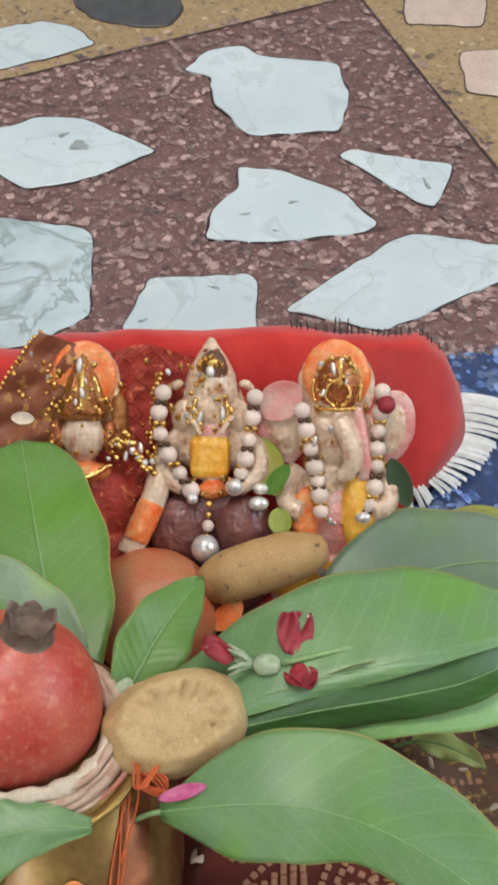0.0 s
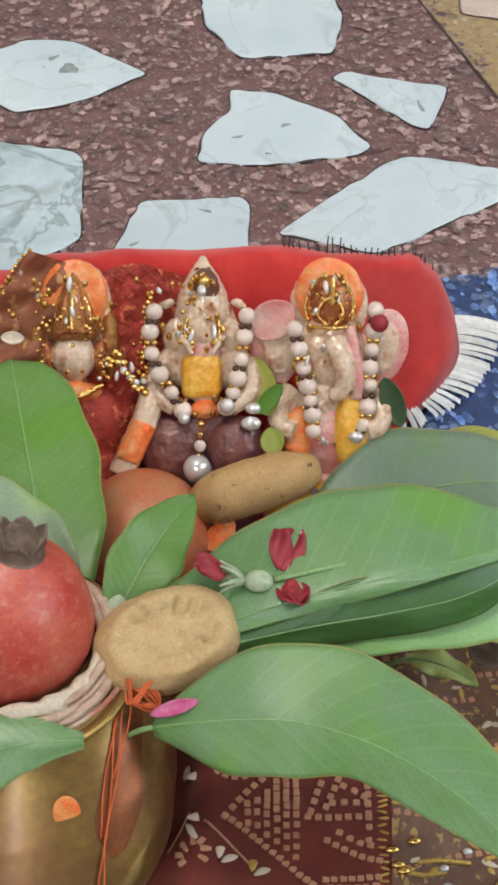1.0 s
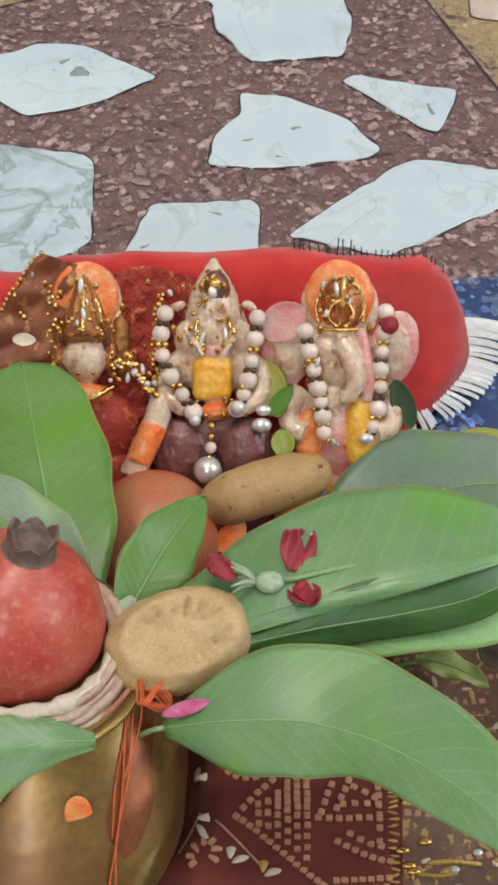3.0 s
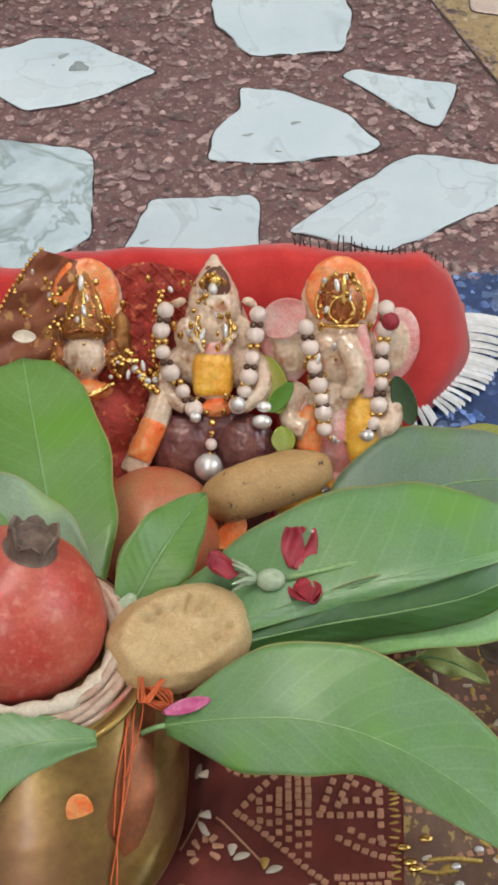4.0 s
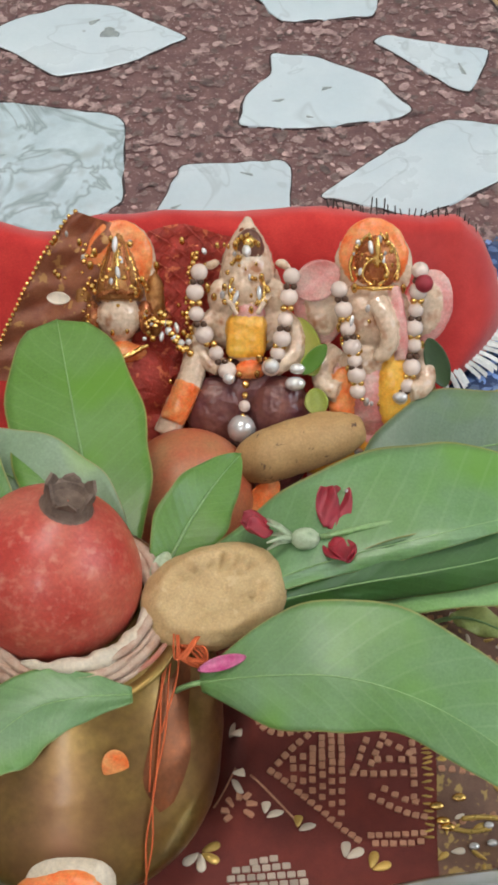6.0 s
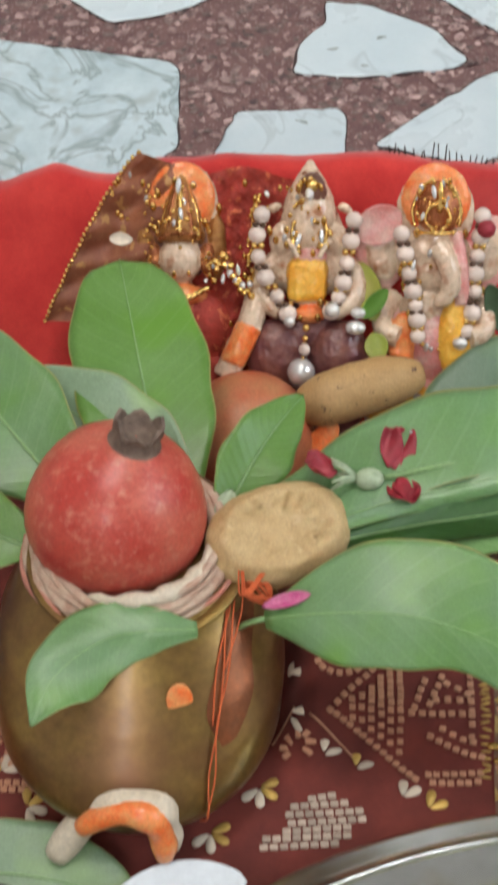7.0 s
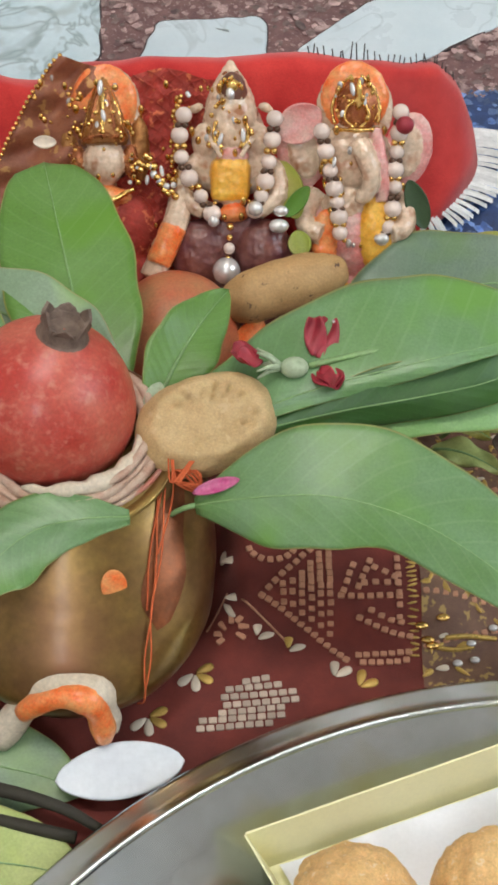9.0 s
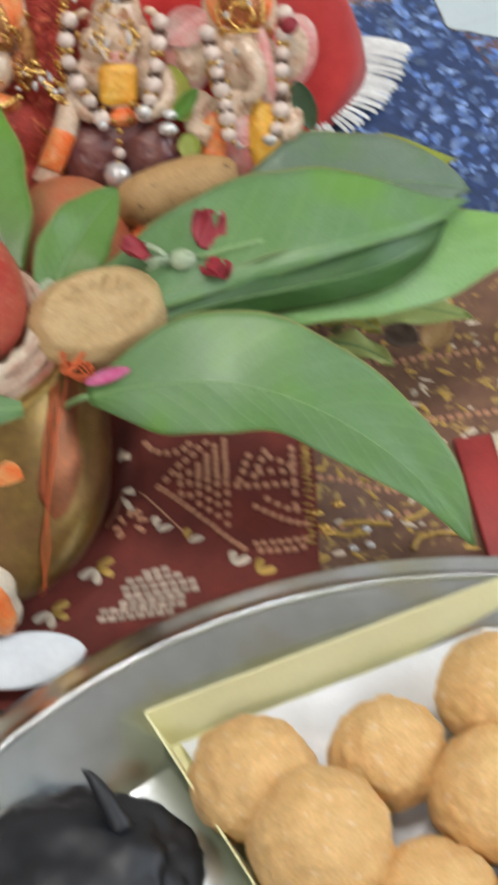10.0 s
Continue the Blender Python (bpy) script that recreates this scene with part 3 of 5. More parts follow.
tube_light = thing("tube_light", (-0.1, 0.42, 2.6), "white ceiling tube light switched on", "lamp")
part("housing", block(bmesh.new(), (-0.72, 0.38, 2.54), (0.52, 0.46, 2.60), 0.01), M["lamp"], tube_light)
part("tube", tube(bmesh.new(), [(-0.68, 0.42, 2.50), (0.48, 0.42, 2.50)], 0.015, 12), glow, tube_light)
for x in (-0.66, 0.46):
    part("holder", block(bmesh.new(), (x - 0.012, 0.405, 2.48), (x + 0.012, 0.435, 2.545), 0.003), M["lamp"], tube_light)

# ---- the slope on which the statues lean: a red covered bolster ----
UP, OUT = Vector((0, 0.7071, 0.7071)), Vector((0, -0.7071, 0.7071))


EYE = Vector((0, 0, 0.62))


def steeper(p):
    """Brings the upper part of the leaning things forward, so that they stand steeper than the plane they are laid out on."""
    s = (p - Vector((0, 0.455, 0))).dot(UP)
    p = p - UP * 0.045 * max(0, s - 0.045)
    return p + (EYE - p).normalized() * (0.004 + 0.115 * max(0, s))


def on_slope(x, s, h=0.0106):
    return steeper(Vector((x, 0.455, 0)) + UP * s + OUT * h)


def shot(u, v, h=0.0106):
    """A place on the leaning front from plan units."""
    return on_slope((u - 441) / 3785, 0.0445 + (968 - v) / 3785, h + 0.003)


def smooth(a, b, x):
    t = min(1, max(0, (x - a) / (b - a)))
    return t * t * (3 - 2 * t)


def bolster(s, t):
    end = 0.080 + 0.034 * math.sin(min(1, t / 0.62) * math.pi / 2)
    x = -0.26 + s * (end + 0.26)
    h = float(np.interp(x, (-0.26, -0.163, -0.138, -0.111, -0.092, -0.04, 0.016, 0.050, 0.086, 0.099, 0.107, 0.114), (0.074, 0.079, 0.092, 0.087, 0.097, 0.099, 0.103, 0.096, 0.076, 0.056, 0.034, 0.012))) + 0.002 * noise.noise((x * 30, t * 3, 1.3))
    if t < 0.6:
        k = t / 0.6
        foot = 0.458 + 0.075 * smooth(0.03, 0.078, x)
        y, z = foot + (0.552 + 0.030 * smooth(0.04, 0.11, x) - foot) * k, h * k ** 1.15
    else:
        k = (t - 0.6) / 0.4
        y, z = 0.552 + 0.030 * smooth(0.04, 0.11, x) + 0.040 * math.sin(k * math.pi / 2), h * math.cos(k * math.pi / 2)
    if s > 0.999:
        z = min(z, 0.006)
    z += 0.0016 * noise.noise((x * 60, y * 60, 2)) + 0.004 * noise.noise((x * 32, y * 26, 6)) * smooth(-0.09, -0.13, x) * min(1, z / 0.02)
    return Vector((x, y, max(0.0022, z)))


red_cloth = solo("red_cloth", flat_sheet(bolster, 90, 40), M["red"], "bright red felt cloth draped over a bolster, white fringed end", "cloth")
sol = red_cloth.modifiers.new("thick", "SOLIDIFY")
sol.thickness, sol.offset = 0.0018, -1
inner = smoothed([(0.109, 0.604, 0.012), (0.103, 0.578, 0.012), (0.092, 0.557, 0.012), (0.079, 0.541, 0.011)], 29)
outer = smoothed([(0.140, 0.606, 0.003), (0.131, 0.580, 0.003), (0.116, 0.556, 0.003), (0.083, 0.529, 0.003)], 29)
rnd = random.Random(11)
for a, b in zip(inner, outer):
    b = b + Vector((rnd.uniform(-1, 1), rnd.uniform(-1, 1), 0)) * 0.0015
    mid = (a + b) / 2 + Vector((0, 0, 0.004))
    bm = bmesh.new()
    side = (b - a).cross(Vector((0, 0, 1))).normalized()
    w = 0.0013
    rows_ = []
    for k in range(7):
        p = bez(a, mid, b, k / 6)
        rows_.append([bm.verts.new(p + side * w * q * (1 + 0.25 * k / 6) + Vector((0, 0, 0.0006 * (1 - q * q) - (0.001 if q else 0)))) for q in (-1, 0, 1)])
    for k in range(6):
        for q in range(2):
            bm.faces.new((rows_[k][q], rows_[k + 1][q], rows_[k + 1][q + 1], rows_[k][q + 1]))
    part("fringe_strand", bm, M["fringe"], red_cloth, "white fringe strand")
for k in range(26):
    x = 0.020 + 0.0030 * k + rnd.uniform(-0.0012, 0.0012)
    p = bolster((x + 0.26) / 0.374, 0.66)
    ln = rnd.uniform(0.002, 0.0045) * (2.0 if k in (7, 8, 9) else 1)
    part("bristle", tube(bmesh.new(), [p - Vector((0, 0, 0.001)), p + Vector((rnd.uniform(-0.001, 0.001), 0.002, ln))], 0.00032, 5), M["fringe_dark"], red_cloth, "dark loose thread")


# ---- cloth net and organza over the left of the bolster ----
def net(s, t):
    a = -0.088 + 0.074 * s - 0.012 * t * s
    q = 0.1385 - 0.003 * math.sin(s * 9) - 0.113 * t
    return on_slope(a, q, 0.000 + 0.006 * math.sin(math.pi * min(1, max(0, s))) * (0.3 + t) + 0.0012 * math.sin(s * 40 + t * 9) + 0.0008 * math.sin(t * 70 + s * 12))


shawl = solo("net_shawl", flat_sheet(net, 50, 60), M["shawl"], "crinkled deep red net shawl draped over the statue", "shawl")
for k in range(-16, 17):
    for way in (-1, 1):
        pts = []
        for j in range(49):
            t = j / 48
            s = 0.5 + k / 9.0 + way * (t - 0.5) * 1.9
            if 0.02 < s < 0.98:
                pts.append(net(s + 0.03 * noise.noise((k * 1.7, t * 6, way)), t) + OUT * (0.0005 + 0.0003 * way))
        if len(pts) > 3:
            part("net_cord", tube(bmesh.new(), pts, 0.00034, 5), M["shawl"], shawl)


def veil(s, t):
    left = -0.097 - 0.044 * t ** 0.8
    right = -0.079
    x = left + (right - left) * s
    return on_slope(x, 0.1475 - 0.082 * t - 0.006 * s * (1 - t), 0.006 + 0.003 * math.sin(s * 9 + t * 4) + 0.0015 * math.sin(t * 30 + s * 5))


organza = solo("organza_veil", flat_sheet(veil, 24, 36), M["organza"], "brown-red translucent-looking organza veil with gold beaded border", "veil")
BEAD = bmesh.new()
ball(BEAD, (0, 0, 0), 1, seg=12, rings=8)
BEAD = mesh_of(BEAD, M["pearl"])


def bead_mesh(mat):
    me = BEAD.copy()
    me.materials.clear()
    me.materials.append(M[mat])
    return me


BEADS = {k: bead_mesh(k) for k in ("pearl", "gold", "silver", "beadbrown", "petal_red")}


def bead(c, r, kind, parent, label="", name="bead"):
    ob = part(name, BEADS[kind], None, parent, label)
    r = (r, r, r) if isinstance(r, (int, float)) else r
    ob.matrix_basis = Matrix.Translation(c) @ Matrix.Diagonal((*r, 1))
    return ob


for k in range(34):
    bead(veil(0.0, k / 33) + OUT * 0.001, 0.0011, "gold", organza, "gold border bead")

# ---- statues, each one plain mesh ----
LEAN = pose(0, 0, 0, -45, 0, 0)


def statue(x, build, label):
    """Moulded forms fused into one cast body; each face keeps the paint of the form beneath it."""
    bm = bmesh.new()
    build(bm)
    bmesh.ops.triangulate(bm, faces=bm.faces[:])
    paint = [f.material_index for f in bm.faces]
    tree = bvhtree.BVHTree.FromBMesh(bm)
    raw = bpy.data.meshes.new("raw_form")
    bm.to_mesh(raw)
    bm.free()
    ob = bpy.data.objects.new("raw_form", raw)
    scene.collection.objects.link(ob)
    fuse = ob.modifiers.new("fuse", "REMESH")
    fuse.mode, fuse.voxel_size = "VOXEL", 0.00062
    cast = bpy.data.meshes.new_from_object(ob.evaluated_get(bpy.context.evaluated_depsgraph_get()))
    bpy.data.objects.remove(ob)
    bpy.data.meshes.remove(raw)
    bm = bmesh.new()
    bm.from_mesh(cast)
    bpy.data.meshes.remove(cast)
    for f in bm.faces:
        c = f.calc_center_median()
        hit = tree.find_nearest(c + Vector((noise.noise(c * 500), 0, noise.noise(c * 500 + Vector((3, 1, 7))))) * 0.0009)
        f.material_index = paint[hit[2]]
    for _ in range(3):
        bmesh.ops.smooth_vert(bm, verts=bm.verts[:], factor=0.5, use_axis_x=True, use_axis_y=True, use_axis_z=True)
    bm.normal_update()
    for v in bm.verts:
        q = v.co + Vector((x * 9, 0, 0))
        v.co += v.normal * (0.0004 * noise.noise(q * 230) + 0.00025 * noise.noise(q * 520))
    bmesh.ops.transform(bm, matrix=Matrix.Translation(Vector((x, 0.455, 0.001)) - UP * 0.0165 + OUT * 0.003) @ LEAN, verts=bm.verts[:])
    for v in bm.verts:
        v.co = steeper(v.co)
    mats = [M[k] for k in ("cream", "orange", "gilt", "pink", "yellow", "plum", "hairdark", "shawl", "gold", "rosegilt")]
    return solo("statue", bm, mats, label, "statue", "statues on the red cloth")


def elephant_god(bm):
    ball(bm, (0, 0.000, 0.137), (0.0185, 0.004, 0.021))
    ball(bm, (0, -0.002, 0.142), (0.0160, 0.004, 0.0180), slot=1)
    ball(bm, (0.001, -0.006, 0.1375), (0.0100, 0.0075, 0.0135), slot=9)
    for s in (-1, 1):
        tube(bm, smoothed([(s * 0.0100, -0.0095, 0.1290), (s * 0.0112, -0.0085, 0.1370), (s * 0.0080, -0.0100, 0.1460), (s * 0.002, -0.0115, 0.1520)], 12), 0.0010, 7, slot=8)
        tube(bm, smoothed([(s * 0.001, -0.0140, 0.1270), (s * 0.0055, -0.0140, 0.1310), (s * 0.0045, -0.0140, 0.1370), (s * 0.001, -0.0145, 0.1400)], 12), 0.0008, 7, slot=8)
    tube(bm, smoothed([(-0.011, -0.011, 0.1265), (0, -0.0165, 0.1255), (0.011, -0.011, 0.1265)], 12), 0.0013, 8, slot=8)
    ball(bm, (0.001, -0.0140, 0.1430), (0.0016, 0.0018, 0.0075), slot=8)
    ball(bm, (0, -0.003, 0.113), (0.0175, 0.011, 0.0185))
    ball(bm, (-0.006, -0.0075, 0.117), (0.0075, 0.007, 0.0075))
    for s in (-1, 1):
        ball(bm, (s * 0.0255, 0.000, 0.117), (0.0115, 0.0035, 0.0185), pose(0, 0, 0, 0, s * 12, 0), slot=3)
        ball(bm, (s * 0.0245, -0.0025, 0.116), (0.0075, 0.0025, 0.0130), pose(0, 0, 0, 0, s * 12, 0))
        tube(bm, smoothed([(s * 0.017, 0, 0.096), (s * 0.0235, -0.004, 0.088), (s * 0.0225, -0.009, 0.079), (s * 0.016, -0.012, 0.076)], 12), 0.0052, 10)
        ball(bm, (s * 0.018, -0.009, 0.046), (0.018, 0.010, 0.011), slot=4)
    tube(bm, smoothed([(0.001, -0.0110, 0.1195), (0.005, -0.0155, 0.1110), (0.0065, -0.0160, 0.1010), (0.0035, -0.0150, 0.0940), (-0.0005, -0.0150, 0.0945)], 18), 0.0050, 12, slot=0, taper=lambda t: 1.15 - 0.6 * t)
    tube(bm, smoothed([(0.009, -0.0115, 0.126), (0.0115, -0.0140, 0.112), (0.0125, -0.0135, 0.100), (0.012, -0.012, 0.092)], 14), 0.0030, 8, slot=3)
    ball(bm, (0, -0.001, 0.076), (0.021, 0.011, 0.024), slot=3)
    ball(bm, (-0.004, -0.006, 0.090), (0.012, 0.006, 0.010))
    ball(bm, (-0.0150, -0.0095, 0.073), (0.0062, 0.004, 0.0150), slot=1)
    ball(bm, (0.0095, -0.0105, 0.0760), (0.0078, 0.0045, 0.0195), slot=4)
    ball(bm, (0, 0, 0.040), (0.032, 0.013, 0.018), slot=3)


def goddess_white(bm):
    ball(bm, (0, 0.003, 0.126), (0.0165, 0.004, 0.017))
    lathe(bm, [(0.0125, 0), (0.0130, 0.006), (0.0112, 0.014), (0.0075, 0.022), (0.0035, 0.028), (0.0008, 0.032)], (0, 0.001, 0.129), seg=24)
    for k in range(6):
        for s in (-1, 1):
            ball(bm, (s * (0.0120 - 0.0019 * k), -0.003, 0.133 + 0.0042 * k), 0.0014, seg=8, rings=6, slot=9 if k % 2 else 0)
    for s in (-1, 1):
        tube(bm, smoothed([(s * 0.0105, -0.0105, 0.1225), (s * 0.0075, -0.0135, 0.1185), (s * 0.0045, -0.0145, 0.1135)], 8), 0.0013, 7, slot=0)
    ball(bm, (0.001, -0.006, 0.145), (0.0068, 0.005, 0.0098), slot=6)
    ball(bm, (0.001, -0.010, 0.148), (0.0028, 0.002, 0.003), slot=8)
    ball(bm, (0.0, -0.004, 0.125), (0.0092, 0.009, 0.0108))
    for s in (-1, 1):
        ball(bm, (s * 0.0165, -0.003, 0.1375), (0.0042, 0.002, 0.0024), pose(0, 0, 0, 0, s * 25, 0), seg=12, rings=8)
        ball(bm, (s * 0.0125, -0.003, 0.122), (0.0062, 0.005, 0.009))
        tube(bm, smoothed([(s * 0.013, 0, 0.114), (s * 0.0215, -0.004, 0.107), (s * 0.0215, -0.008, 0.094), (s * 0.012, -0.011, 0.088)], 12), 0.0048, 10)
        tube(bm, smoothed([(s * 0.007, -0.011, 0.131), (s * 0.008, -0.0125, 0.124), (s * 0.004, -0.0125, 0.118)], 8), 0.0011, 6, slot=8)
        ball(bm, (s * 0.015, -0.006, 0.067), (0.014, 0.010, 0.017), slot=5)
    ball(bm, (0, 0, 0.108), (0.019, 0.009, 0.014))
    block(bm, (-0.0098, -0.0135, 0.0915), (0.0088, -0.004, 0.1135), 0.0042)
    for f in bm.faces[-400:]:
        if all(-0.0136 < v.co.y < -0.0049 and 0.0915 < v.co.z < 0.1140 and abs(v.co.x) < 0.0100 for v in f.verts):
            f.material_index = 4
    ball(bm, (0.001, -0.0085, 0.114), (0.0075, 0.004, 0.005), slot=3)
    ball(bm, (0.001, -0.009, 0.087), (0.0075, 0.004, 0.0045), slot=1)
    ball(bm, (0, 0, 0.078), (0.017, 0.010, 0.016), slot=5)
    ball(bm, (0, 0, 0.046), (0.030, 0.012, 0.022), slot=5)


def goddess_gilt(bm):
    ball(bm, (0.0, -0.002, 0.141), (0.0155, 0.0035, 0.0185), slot=1)
    ball(bm, (0.0, 0.000, 0.139), (0.0172, 0.0035, 0.0205))
    lathe(bm, [(0.0105, 0), (0.0112, 0.004), (0.0100, 0.009), (0.0085, 0.015), (0.0065, 0.021), (0.0042, 0.027), (0.0010, 0.032)], (0, -0.004, 0.1205), seg=24, slot=2)
    for k in range(5):
        a = (k - 2) * 0.55
        tube(bm, smoothed([(0.0105 * math.sin(a), -0.004 - 0.0105 * math.cos(a), 0.1235), (0.0085 * math.sin(a), -0.004 - 0.0090 * math.cos(a), 0.135), (0.003 * math.sin(a), -0.004 - 0.0045 * math.cos(a), 0.1480)], 10), 0.0008, 6, slot=8 if k % 2 == 0 else 9)
    tube(bm, smoothed([(-0.0100, -0.0085, 0.1225), (-0.005, -0.0140, 0.1240), (0, -0.0155, 0.1248), (0.005, -0.0140, 0.1240), (0.0100, -0.0085, 0.1225)], 14), 0.0009, 8, slot=9)
    ball(bm, (0, 0.0, 0.117), (0.0150, 0.0075, 0.0150), slot=6)
    ball(bm, (0, -0.0055, 0.1120), (0.0100, 0.0085, 0.0118))
    for s in (-1, 1):
        ball(bm, (s * 0.0125, -0.006, 0.112), (0.0032, 0.004, 0.0085), slot=9)
        ball(bm, (s * 0.0165, -0.001, 0.118), (0.0050, 0.004, 0.0160), slot=2)
    lathe(bm, [(0.006, 0), (0.0052, 0.006), (0.005, 0.012)], (0, -0.002, 0.095), seg=16)
    ball(bm, (0.001, -0.006, 0.0955), (0.0115, 0.0075, 0.0050), slot=1)
    tube(bm, smoothed([(-0.012, -0.008, 0.100), (0, -0.0145, 0.0925), (0.014, -0.008, 0.099)], 12), 0.0013, 8, slot=8)
    ball(bm, (0, 0, 0.078), (0.026, 0.010, 0.024), slot=7)
    ball(bm, (0, 0, 0.048), (0.032, 0.012, 0.024), slot=7)
    tube(bm, smoothed([(0.036, -0.006, 0.094), (0.033, -0.011, 0.082), (0.028, -0.013, 0.070), (0.022, -0.014, 0.056)], 14), 0.0062, 10, slot=0)
    tube(bm, smoothed([(0.0325, -0.0125, 0.080), (0.028, -0.0145, 0.070), (0.025, -0.0150, 0.063)], 8), 0.0063, 10, slot=1)


statue(0.041, elephant_god, "painted ivory elephant-headed idol with orange crown")
statue(-0.0175, goddess_white, "painted ivory idol with pointed crown and saffron drape")
statue(-0.077, goddess_gilt, "painted idol with gilt crown, orange halo and red dress")


# ---- bead garlands ----
def garland(name, runs, label, r=0.0040, spacer=0.0016):
    root = thing(name, runs[0][0], label, "garland", "garlands on the statues")
    for run in runs:
        for i, p in enumerate(run):
            q = r * (1 + 0.12 * math.sin(i * 2.7))
            bead(p, (q, q, q * 0.95), "pearl", root)
            if i + 1 < len(run):
                m_ = (p + run[i + 1]) / 2
                for s in (-1, 1):
                    bead(m_ + Vector((s * 0.0016, 0, 0)) + OUT * 0.001, spacer, "beadbrown" if (i + s) % 2 else "gold", root)
    return root


def spaced(pts, n, h=0.014):
    return [p for p in smoothed([shot(u, v, h) for u, v in pts], n)]


g1 = garland("bead_garland", [spaced([(292, 690), (284, 735), (292, 785), (316, 828), (340, 868)], 6), spaced([(452, 698), (446, 745), (438, 795), (430, 830), (416, 862)], 6)], "pinkish pearl bead garland round the pointed-crown statue")
for u, v, r, k in ((372, 893, 0.0018, "gold"), (371, 912, 0.0016, "gold"), (370, 932, 0.0028, "pearl"), (367, 950, 0.0014, "gold"), (365, 973, 0.0066, "silver"), (343, 882, 0.0028, "silver"), (417, 860, 0.0036, "silver")):
    bead(shot(u, v, 0.017), r, k, g1, "bright pendant bead" if k == "silver" else "", "pendant" if r > 0.006 else "bead")
g2 = garland("bead_garland", [spaced([(534, 722), (545, 775), (556, 825), (563, 862), (566, 905)], 7, 0.017), spaced([(674, 688), (670, 740), (664, 785), (664, 830), (656, 885), (640, 917)], 8, 0.013)], "pinkish pearl bead garland round the elephant-headed statue")
bead(shot(680, 712, 0.016), 0.0042, "petal_red", g2, "red bead")
for u, v, r in ((458, 892, 0.0034), (462, 865, 0.0026), (565, 1015, 0.0024), (640, 917, 0.0026)):
    bead(shot(u, v, 0.016), (r * 1.4, r, r), "silver", g2, "silver bead")
g3 = thing("gold_necklace", shot(200, 800), "gold bead necklace with small pendants on the gilt statue", "necklace", "garlands on the statues")
for k in range(26):
    a = k / 25
    bead(shot(196 + 80 * a, 800 - 26 * math.sin(a * 5) + rnd.uniform(-12, 12), 0.013), rnd.uniform(0.0009, 0.0019), "gold" if k % 4 else "silver", g3)
for k in range(22):
    a = k / 21
    bead(shot(285 - 14 * math.sin(a * 3) + rnd.uniform(-5, 5), 655 + 190 * a, 0.010), rnd.uniform(0.0008, 0.0015), "gold", g3)
for k in range(18):
    a = k / 17
    bead(shot(95 + rnd.uniform(-8, 8), 640 + 170 * a, 0.012), rnd.uniform(0.0008, 0.0014), "gold", g3)
for k in range(14):
    bead(shot(108 + 80 * (k / 13), 690 + rnd.uniform(-30, 34), 0.018), rnd.uniform(0.0007, 0.0014), "gold", g3)

# scattered beads: gold trim, and glints put in as bright solid specks
def glint_ornaments(label, spots, n, at):
    root = thing("glint_beads", at, label, "ornament", "garlands on the statues")
    for k in range(n):
        u, v, du, dv, h = spots[k % len(spots)]
        a = 6.283 * rnd.random()
        p = shot(u + du * math.cos(a), v + dv * math.sin(a), h + rnd.uniform(-0.001, 0.002))
        r = rnd.uniform(0.0006, 0.0015)
        bead(p, (r, r, r * rnd.uniform(1, 2.2)), "gold" if rnd.random() < 0.86 else "silver", root)
    return root


glint_ornaments("small gold and silver beads for trim and glints round the gilt statue's crown and shawl", [(148, 690, 46, 60, 0.013), (148, 740, 56, 60, 0.012), (60, 660, 30, 40, 0.010), (240, 790, 40, 30, 0.010), (265, 870, 26, 70, 0.009), (250, 690, 34, 60, 0.006)], 64, shot(148, 700))
glint_ornaments("small gold and silver beads for trim and glints on the pointed-crown statue", [(370, 700, 30, 36, 0.013), (375, 655, 22, 30, 0.011), (372, 730, 40, 30, 0.013), (330, 690, 30, 50, 0.009), (375, 860, 40, 16, 0.014)], 70, shot(370, 700))
glint_ornaments("small gold and silver beads for trim and glints on the elephant-headed statue", [(592, 670, 34, 40, 0.014), (592, 640, 26, 30, 0.014), (560, 780, 26, 60, 0.015), (600, 860, 50, 70, 0.014), (650, 800, 30, 80, 0.011)], 70, shot(592, 670))

# silver drops put in where polished gilt and paint catch the light
glints = thing("glint_beads", shot(372, 742), "silver drops standing for bright glints on the statues", "ornament", "garlands on the statues")
for u, v, r, tall, h in ((356, 735, 0.0012, 2.6, 0.018), (396, 728, 0.0012, 2.8, 0.018), (374, 652, 0.0022, 1.3, 0.012), (380, 700, 0.0009, 2.0, 0.014), (147, 640, 0.0014, 2.6, 0.016), (152, 690, 0.0012, 2.4, 0.017), (140, 706, 0.0010, 1.6, 0.016), (158, 668, 0.0009, 2.0, 0.018), (238, 796, 0.0018, 1.2, 0.012), (226, 806, 0.0011, 2.2, 0.012), (252, 790, 0.0011, 2.4, 0.012), (588, 646, 0.0012, 2.8, 0.016), (610, 668, 0.0009, 2.4, 0.015), (570, 690, 0.0010, 1.8, 0.015), (555, 778, 0.0010, 2.6, 0.020), (606, 768, 0.0007, 2.0, 0.018), (290, 690, 0.0010, 1.6, 0.012), (283, 742, 0.0009, 2.2, 0.012), (300, 652, 0.0012, 1.4, 0.010)):
    ob = part("glass_drop", BEADS["silver"], None, glints)
    ob.matrix_basis = Matrix.Translation(shot(u, v, h)) @ LEAN @ pose(0, 0, 0, 0, (u * 7) % 50 - 25, 0) @ Matrix.Diagonal((r, r, r * tall, 1))

# ---- small petals and leaves tucked round the statues ----


